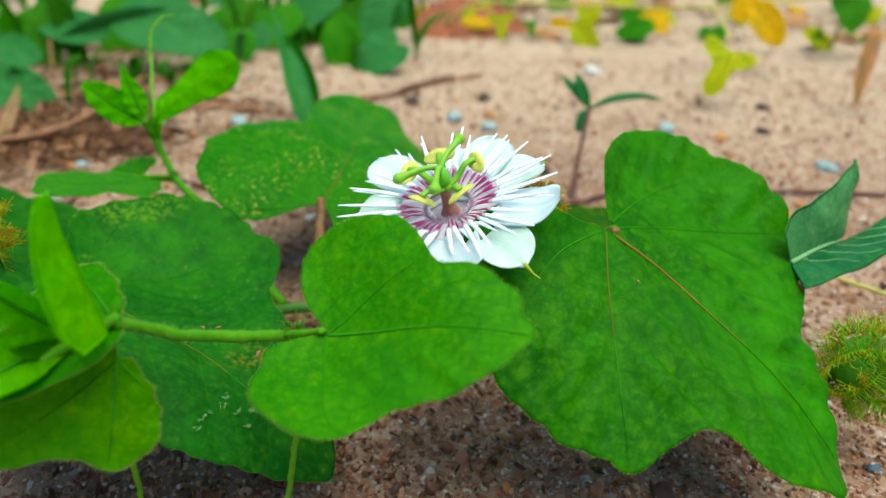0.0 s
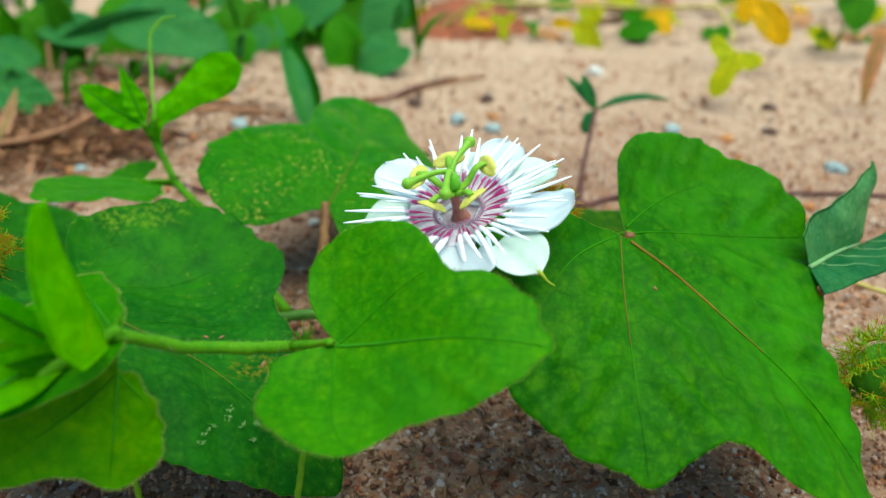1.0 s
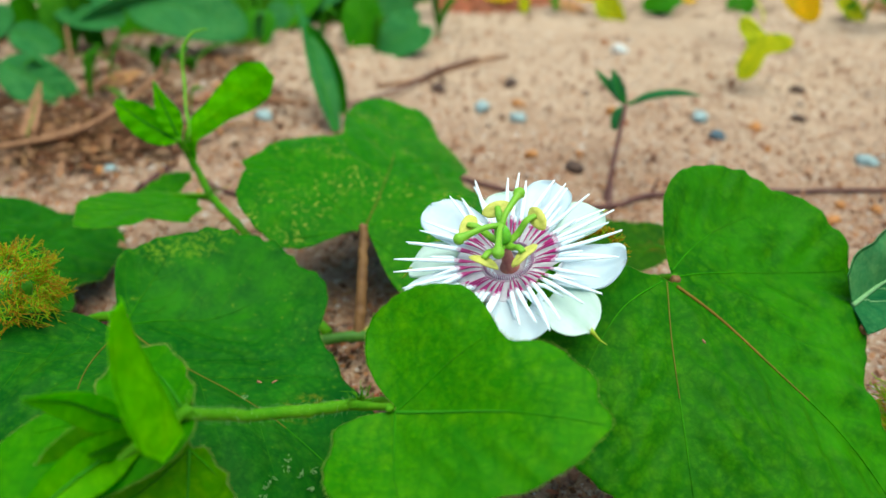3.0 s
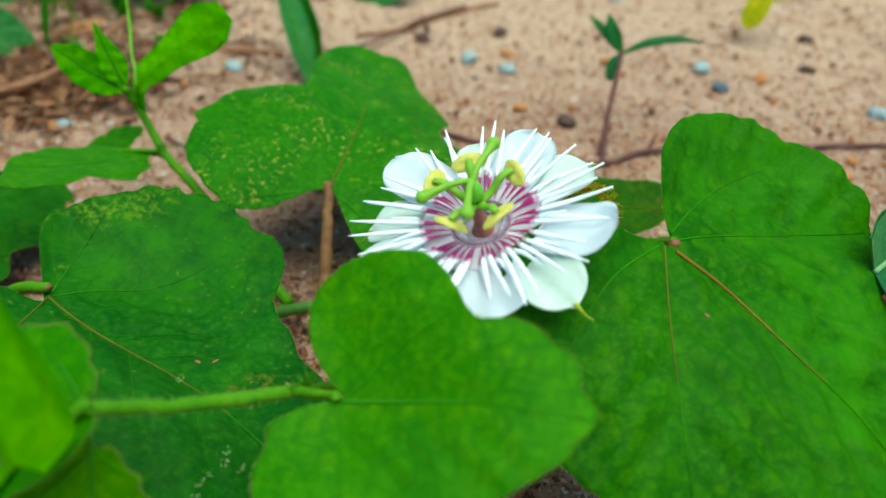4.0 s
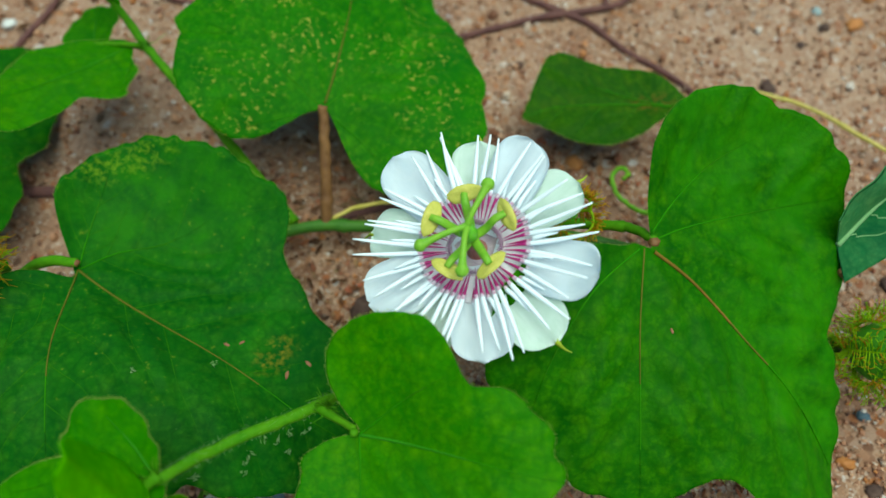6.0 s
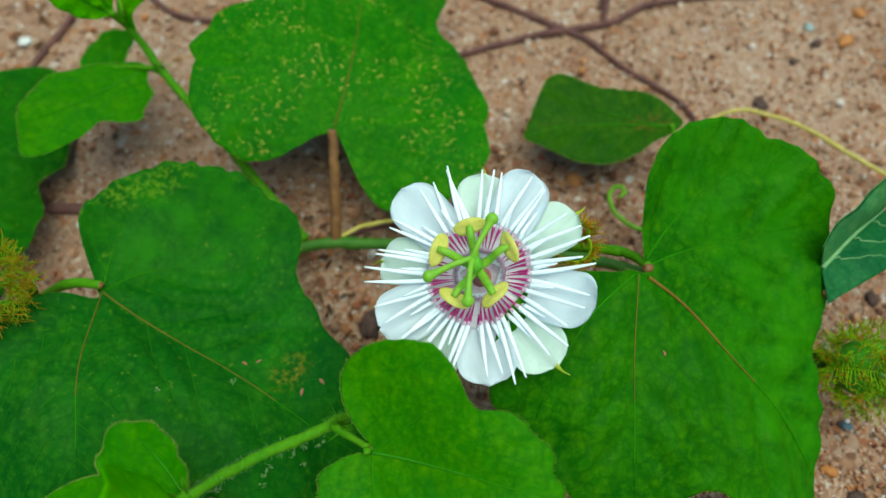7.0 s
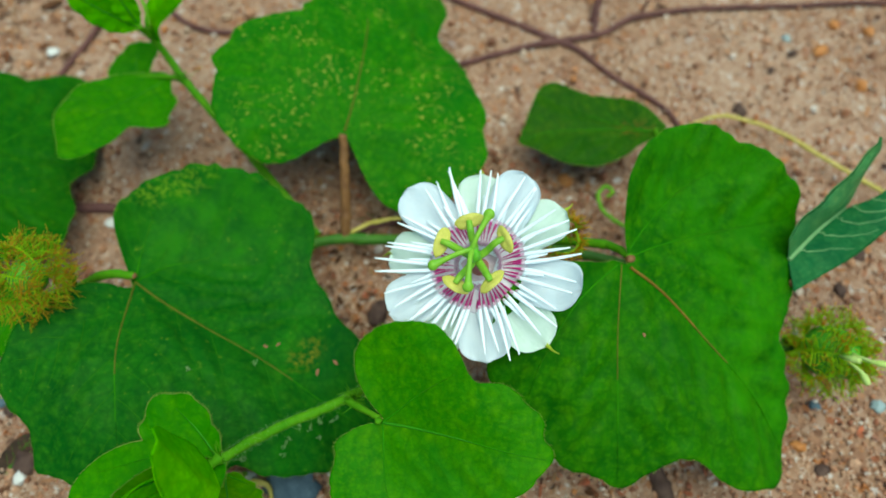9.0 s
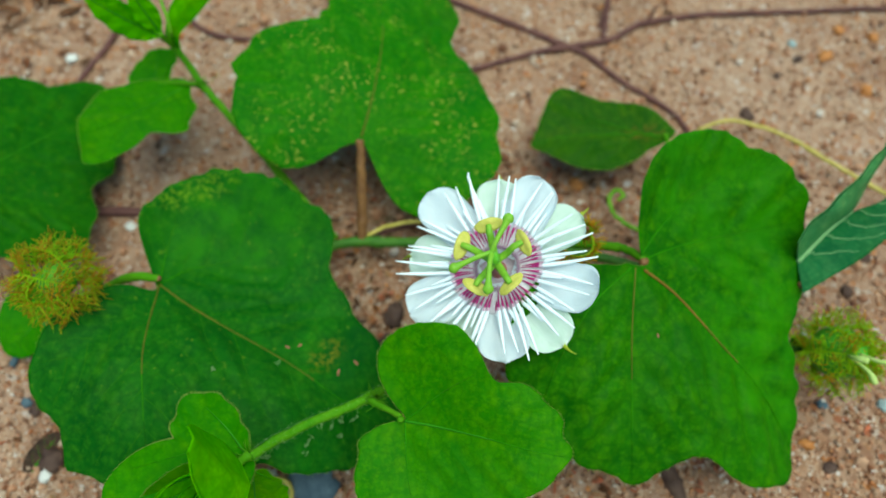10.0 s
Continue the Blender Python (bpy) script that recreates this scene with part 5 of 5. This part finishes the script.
# the thicket behind
rng = random.Random(77)
for k in range(58):
    y = rng.uniform(375, 600)
    x = rng.uniform(-0.62, 0.0) * y + rng.uniform(-20, 20)
    z = rng.uniform(8, 22 + 0.10 * (y - 380))
    m, word = rng.choice(((G_BACK, "green"), (G_BACK, "green"), (G_MID, "bright green"), (G_BACK_BLUE, "bluish green"), (G_YOUNG, "pale green")))
    back_leaf(rng.choice(("ovate", "heart", "ovate")), (x, y, z), rng.uniform(10, 22), (rng.uniform(25, 65), rng.uniform(-15, 15), rng.uniform(-150, -30)), m, word + " leaf in the thicket of weeds", 0.006)
for k in range(44):
    y = rng.uniform(278, 372) if k < 20 else rng.uniform(372, 520)
    x = -rng.uniform(0.36, 0.66) * y if k < 20 else -rng.uniform(0.02, 0.6) * y
    g = ground_height(x * MM, y * MM) / MM
    way, tall, out = rng.uniform(0, 6.28), rng.uniform(8, 22) if k < 20 else rng.uniform(18, 46), rng.uniform(6, 22)
    dx, dy = math.cos(way) * out, math.sin(way) * out * 0.5
    half = rng.uniform(1.2, 3.2) * (1 if k < 20 else 1.5)
    m, word = rng.choice(((G_BACK, "green"), (G_BACK, "green"), (G_BACK_BLUE, "bluish green"), (G_MID, "bright green")))
    ribbon_leaf("grass_blade", [(x, y, g - 1), (x + dx * 0.15, y + dy * 0.15, g + tall * 0.5), (x + dx * 0.5, y + dy * 0.5, g + tall * 0.9), (x + dx, y + dy, g + tall * rng.uniform(0.7, 1.1))], (half * 0.3, half * 0.8, half, half * 0.8, half * 0.4, 0.15), m, "narrow " + word + " leaf blade sprouting in the litter", (-math.sin(way), math.cos(way), 0.3), 0.3, group="plants at the back", n=18, across=6)
for k in range(16):
    y = rng.uniform(530, 680)
    x = rng.uniform(0.05, 0.6) * y
    m, word = rng.choice(((G_BACK, "green"), (G_YELLOW, "yellow"), (G_MID, "bright green"), (G_GOLD, "golden")))
    back_leaf(rng.choice(("ovate", "heart")), (x, y, rng.uniform(6, 26)), rng.uniform(10, 18), (rng.uniform(25, 65), rng.uniform(-15, 15), rng.uniform(-150, -30)), m, word + " leaf at the far edge of the sand", 0.006)
for k in range(30):
    y = rng.uniform(440, 545)
    x = rng.uniform(0.03, 0.62) * y
    m, word = rng.choice(((G_YELLOW, "yellow"), (G_BACK, "green"), (G_MID, "bright green"), (G_GOLD, "golden"), (G_YELLOW, "yellow-green")))
    back_leaf(rng.choice(("ovate", "heart", "trefoil")), (x, y, ground_height(x * MM, y * MM) / MM + rng.uniform(3, 14)), rng.uniform(6, 12), (rng.uniform(15, 60), rng.uniform(-20, 20), rng.uniform(-180, 0)), m, "small " + word + " leaf along the pale creeper", 0.01)
for k in range(34):
    y = rng.uniform(455, 640)
    x = rng.uniform(-0.5, 0.62) * y
    m, word = rng.choice(((DRY, "red-brown"), (TAN, "tan"), (TAN, "tan"), (G_GOLD, "golden")))
    back_leaf("ovate", (x, y, ground_height(x * MM, y * MM) / MM + 2.5), rng.uniform(8, 16), (rng.uniform(-12, 18), rng.uniform(-12, 12), rng.uniform(0, 360)), m, "dry " + word + " leaf fallen on the sand", 0.004, "fallen leaves")
for k in range(9):
    y = rng.uniform(290, 380)
    x = rng.uniform(-0.62, -0.25) * y
    back_leaf("ovate", (x, y, ground_height(x * MM, y * MM) / MM + 2.0), rng.uniform(6, 11), (rng.uniform(-12, 18), rng.uniform(-12, 12), rng.uniform(0, 360)), rng.choice((DRY, TAN)), "dry brown leaf fallen on the sand", 0.004, "fallen leaves")
back_leaf("ovate", (17, 462, 9), 34, (32, 6, 4), DRY, "curled dry red-brown leaf lying on the sand", 0.004, "fallen leaves")
back_leaf("heart", (-106, 121, 19), 11, (10, 5, -120), G_YOUNG, "small pale green leaf under the wrapped bud", 0.004, "leaves of the vine")
back_leaf("ovate", (-101, 88, 11.5), 5.5, (20, 15, 60), CHAR, "blackened scrap of leaf on the sand", 0.01, "fallen leaves")
ribbon_leaf("grass_blade", [(-51, 268, 10), (-56, 280, 22), (-63, 300, 33), (-73, 330, 43)], (1.5, 4.0, 5.0, 4.2, 2.0, 0.3), G_BACK_BLUE, "folded bluish green leaf blade rising from the sand", (0.9, 0.2, -0.3), 0.5, group="plants at the back")
ribbon_leaf("grass_blade", [(-48, 275, 14), (-52, 284, 24), (-60, 300, 33), (-66, 312, 38)], (1.0, 4.2, 5.0, 3.8, 0.4), G_DARK, "dark green leaf blade behind the shoot", (0.9, -0.2, 0.4), 0.3, group="plants at the back")
ribbon_leaf("withered_leaf", [(-160, 240, 6), (-162, 254, 13), (-165, 272, 19), (-167, 285, 25)], (1.5, 2.8, 2.6, 1.8, 0.3), TWIG_DRY, "narrow red-brown dry leaf standing by the vine", (0.8, 0.2, -0.3), 0.3, group="fallen leaves")
ribbon_leaf("withered_leaf", [(188, 322, 4), (189, 326, 16), (193, 332, 30), (195, 336, 36)], (1.0, 3.0, 4.0, 3.2, 1.0), TAN, "golden brown withered stalk leaf", (1, 0, 0), 0.4, group="fallen leaves")
for k in range(10):
    y = rng.uniform(255, 380)
    x = rng.uniform(-0.66, -0.3) * y
    a, ln = rng.uniform(-0.7, 0.7), rng.uniform(14, 40)
    lying("dead_twig", "short brown twig in the litter on the sand", [(x, y), (x + ln * 0.5 * math.cos(a), y + ln * 0.5 * math.sin(a) + 2), (x + ln * math.cos(a), y + ln * math.sin(a))], (0.8, 1.0, 0.6), rng.choice((TWIG, TWIG_DRY)), 0.8, 16)
ribbon_leaf("grass_blade", [(-182, 372, 2), (-184, 371, 22), (-187, 370, 42), (-190, 370, 62)], (3.0, 5.0, 5.5, 4.0, 0.5), G_BACK, "green upright leaf blade at the back", (0.9, 0.3, 0.1), 0.3, group="plants at the back")
ribbon_leaf("grass_blade", [(-186, 362, 24), (-170, 366, 30), (-152, 370, 34), (-136, 374, 36)], (1.0, 3.2, 4.0, 3.0, 0.5), G_BACK_BLUE, "bluish green spreading blade at the back", (0.1, -0.5, 0.8), 0.3, group="plants at the back")
ribbon_leaf("grass_blade", [(-205, 372, 3), (-209, 371, 22), (-215, 370, 45)], (2.5, 4.5, 4.0, 0.5), G_MID, "green upright leaf blade at the back", (0.9, 0.3, 0.1), 0.3, group="plants at the back")


def build_litter():
    """Brown scraps of dead leaf and bits of straw, thick under the weeds and thinning towards the vine."""
    rl = random.Random(31)
    flakes = {0: [], 1: [], 2: [], 3: []}
    for k in range(8900):
        near, far = 5600 <= k < 7800, k >= 7800
        if far:
            x, y = rl.uniform(-20, 330), 420 + 150 * rl.random() ** 0.7
        elif near:
            x, y = rl.gauss(-4, 38), 60 + 110 * rl.random()
        elif k < 1500:
            x, y = rl.gauss(-146, 22), rl.gauss(262, 20)
        else:
            y = 236 + 190 * rl.random() ** 0.8
            x = -rl.uniform(0.16, 0.78) * y
            if x > -105 and rl.random() < 0.8:
                continue
        g = ground_height(x * MM, y * MM) / MM
        ln, w = (rl.uniform(0.7, 3.0), 0.12 + 0.5 * rl.random() ** 1.5) if near else (rl.uniform(1.5, 9.0), 0.15 + 1.1 * rl.random() ** 2.2)
        a, tilt, curl = rl.uniform(0, 6.3), rl.uniform(-0.35, 0.35), rl.uniform(0.2, 1.4)
        d, s = np.array((math.cos(a), math.sin(a), tilt)), np.array((-math.sin(a), math.cos(a), rl.uniform(-0.4, 0.4)))
        o = np.array((x, y, g + 0.4 + abs(tilt) * ln * 0.5 + rl.uniform(0, 0.5 if near else 1.6)))
        rows = []
        for q in (-1, -0.5, 0, 0.5, 1):
            ww = w * (1 - 0.75 * q * q) * rl.uniform(0.8, 1.1)
            mid = o + d * ln * 0.5 * q
            rows += [mid - s * ww + np.array((0, 0, curl * ww * 0.5)), mid, mid + s * ww + np.array((0, 0, curl * ww * 0.5))]
        top = np.array(rows)
        v = np.vstack([top, top - np.array((0, 0, 0.15))]) * MM
        f = []
        for i in range(4):
            for e in range(2):
                t0 = (i * 3 + e, i * 3 + e + 1, i * 3 + e + 4, i * 3 + e + 3)
                f += [t0, tuple(z + 15 for z in reversed(t0))]
        flakes[rl.choice((0, 0, 1, 2, 3) if near else (0, 0, 0, 1, 2))].append((v.tolist(), f))
    root = thing("leaf_litter", "brown scraps of dead leaves and straw on the sand", "litter", kind="stuff")
    for k, m in enumerate((HUMUS, STRAW, TWIG_DRY, DRY)):
        mesh_part("scraps", *merge(flakes[k]), m, root)


build_litter()
creeper = thing("creeper", "pale yellow-green creeper running along the back of the sand", "creeper")
stem("runner", [(20, 455, 24), (80, 452, 22), (135, 425, 26), (180, 420, 30), (240, 440, 30), (300, 455, 26)], (1.0, 1.1, 1.0, 1.0), WIRE, creeper, n=70)
stem("leaf_stalk", [(137, 425, 27), (136, 380, 34), (132, 345, 32), (130, 336, 29)], (0.7, 0.7, 0.7), WIRE, creeper)
stem("root_stalk", [(20, 455, 24), (5, 460, 12), (-5, 468, -2)], (1.0, 1.1, 1.2), WIRE, creeper)
weeds = thing("weed", "thin brown and green stalks of weeds at the back", "weed")
for pts, m in (([(-133, 372, 30), (-128, 385, 12), (-126, 392, -3)], STEM), ([(-95, 388, 36), (-108, 395, 14), (-112, 400, -3)], STEM), ([(-62, 430, 22), (-66, 440, 8), (-68, 445, -4)], STEM), ([(-34, 436, 16), (-45, 446, 6), (-50, 450, -4)], STEM), ([(-190, 360, 24), (-184, 345, 12), (-176, 335, -1)], STEM_BROWN), ([(-205, 338, 22), (-190, 340, 10), (-178, 338, -1)], STEM_BROWN), ([(-168, 303, 14), (-174, 310, 8), (-178, 316, 1)], STEM), ([(-215, 405, 34), (-205, 420, 12), (-200, 428, -4)], STEM), ([(-150, 410, 38), (-145, 418, 14), (-142, 424, -4)], STEM), ([(-110, 486, 40), (-105, 495, 12), (-104, 500, -6)], STEM), ([(-20, 476, 26), (-22, 486, 8), (-22, 490, -6)], STEM), ([(15, 525, 30), (14, 535, 8), (14, 540, -7)], STEM), ([(238, 444, 24), (240, 452, 6), (240, 455, -6)], STEM)):
    stem("stalk", pts, (0.9, 1.0, 1.1), m, weeds, n=24, sides=8)

# crumbs lying on the leaves, a yellow coil below the shoot tip
crumbs = ((48.1, 83.9, 34.6, 1.0), (32.1, 100.5, 49.1, 0.8), (-41, 104, 37.6, 0.9), (-38.5, 104.5, 37.2, 0.8), (-30.5, 99, 35.8, 1.0), (-27, 101, 35.6, 0.9))
for i, (x, y, z, size) in enumerate(crumbs):
    v, f = ellipsoid(size * 0.75 * MM, size * 0.32 * MM, size * 0.22 * MM, i, 0.5, 10, 7)
    ob = mesh_part("crumb", v, f, TWIG_DRY)
    ob.matrix_world = pose(x * MM, y * MM, z * MM, 15, 10, 40 + 55 * i)
    tagged(ob, "tiny dry brown crumb lying on a leaf", "crumb", "crumbs on the leaves")
fluff = ((-35.9, 86.1, 34.2, 0.8), (-36.7, 83.2, 33.8, 0.6), (-36.4, 84.6, 34.1, 0.4), (-34.1, 90.1, 33.8, 0.5), (-33.9, 88.6, 33.5, 0.6), (-31.9, 88.6, 32.1, 0.5), (-30.0, 90.4, 31.0, 0.6), (-28.1, 90.6, 29.6, 0.5), (-27.1, 91.5, 29.0, 0.4), (-30.1, 87.1, 30.4, 0.5), (-43.0, 100.7, 37.0, 0.5), (-43.5, 82.1, 36.8, 0.8), (-54.2, 98.0, 42.0, 0.5))
for i, (x, y, z, size) in enumerate(fluff):
    rf = random.Random(i)
    bits = []
    for _ in range(9):
        a, e = rf.uniform(0, 6.3), np.array((x, y, z + 0.15)) + np.array((rf.gauss(0, 0.6), rf.gauss(0, 0.6), 0)) * size
        d = np.array((math.cos(a), math.sin(a), rf.uniform(-0.2, 0.3))) * size
        bits.append(tube_data(np.array((e - d * 0.5, e + np.array((0, 0, 0.12)), e + d * 0.5)) * MM, np.array((0.03, 0.06, 0.03)) * MM, 4))
    tagged(mesh_part("fluff", *merge(bits), HAIR), "wisp of pale plant fluff lying on a leaf", "fluff", "fluff on the leaves")
coil = [(-46 + 3.2 * math.cos(a * 0.7), 79 + 3.2 * math.sin(a * 0.7), 11.5 + 0.25 * a) for a in range(12)]
tc = thing("yellow_coil", "curled yellow dry tendril on the sand", "tendril")
stem("stem", coil, (0.7, 0.8, 0.6, 0.3), WIRE, tc, n=50)

# ---- pebbles ----
PEBBLES = (
    (-39, 82.6, 12, "slate"), (-99.3, 84.3, 4, "white"), (102.6, 214, 3, "sky"), (111.7, 208.6, 5.5, "orange"), (120.8, 195, 5, "orange"), (130, 217.5, 4, "orange"),
    (81.4, 184.3, 4.5, "dark"), (102.7, 207.2, 3.5, "dark"), (94.1, 200, 3, "dark"), (-38.9, 196.4, 4, "white"), (-119.2, 206.5, 4, "white"), (-123.5, 233.5, 5, "sky"),
    (-126.7, 232.9, 4, "orange"), (28.6, 160.2, 4.5, "orange"), (79.6, 97.1, 3, "slate"), (94.2, 96.9, 3.2, "sky"), (-107.2, 100.9, 3, "slate"), (-104.8, 99.5, 3.5, "dark"),
    (-20.9, 121.6, 7, "dark"), (-22.2, 114.9, 5, "dark"), (-98.7, 87.5, 6, "dark"), (73.4, 88, 3.5, "orange"), (77.2, 82.8, 3, "dark"), (-91.4, 148.6, 3, "white"), (101.8, 137.3, 4.5, "dark"),
    (94.5, 126.9, 4, "dark"), (120.4, 221.3, 4, "orange"), (16.7, 74.8, 4, "white"), (5.8, 299.6, 9, "sky"), (19.6, 287.8, 8, "sky"), (95.3, 293.7, 8, "sky"), (19.4, 329.3, 9, "dark"),
    (135.5, 293.5, 6, "dark"), (96.1, 274.9, 7, "slate"), (21.1, 305, 6, "orange"), (-81.3, 283, 8, "sky"), (143.4, 252.1, 8, "sky"), (36, 242.2, 7, "dark"), (21.7, 253.3, 5, "orange"),
    (79.5, 382.8, 9, "white"), (-13, 320, 8, "dark"), (60, 300, 6, "orange"), (114, 284, 6, "orange"), (150, 330, 7, "dark"), (-48.8, 83, 4, "white"), (60, 66, 3, "white"), (-10, 66, 3, "orange"),
)
KINDS = {"slate": (STONE_BLUE, "dark slate-blue pebble"), "white": (STONE_WHITE, "white quartz pebble"), "sky": (STONE_SKY, "pale blue-grey pebble"), "orange": (STONE_ORANGE, "rusty orange pebble"), "dark": (STONE_DARK, "dark brown pebble")}
for i, (x, y, size, kind) in enumerate(PEBBLES):
    pebble(x, y, size, KINDS[kind][0], KINDS[kind][1] + " on the sand", i)
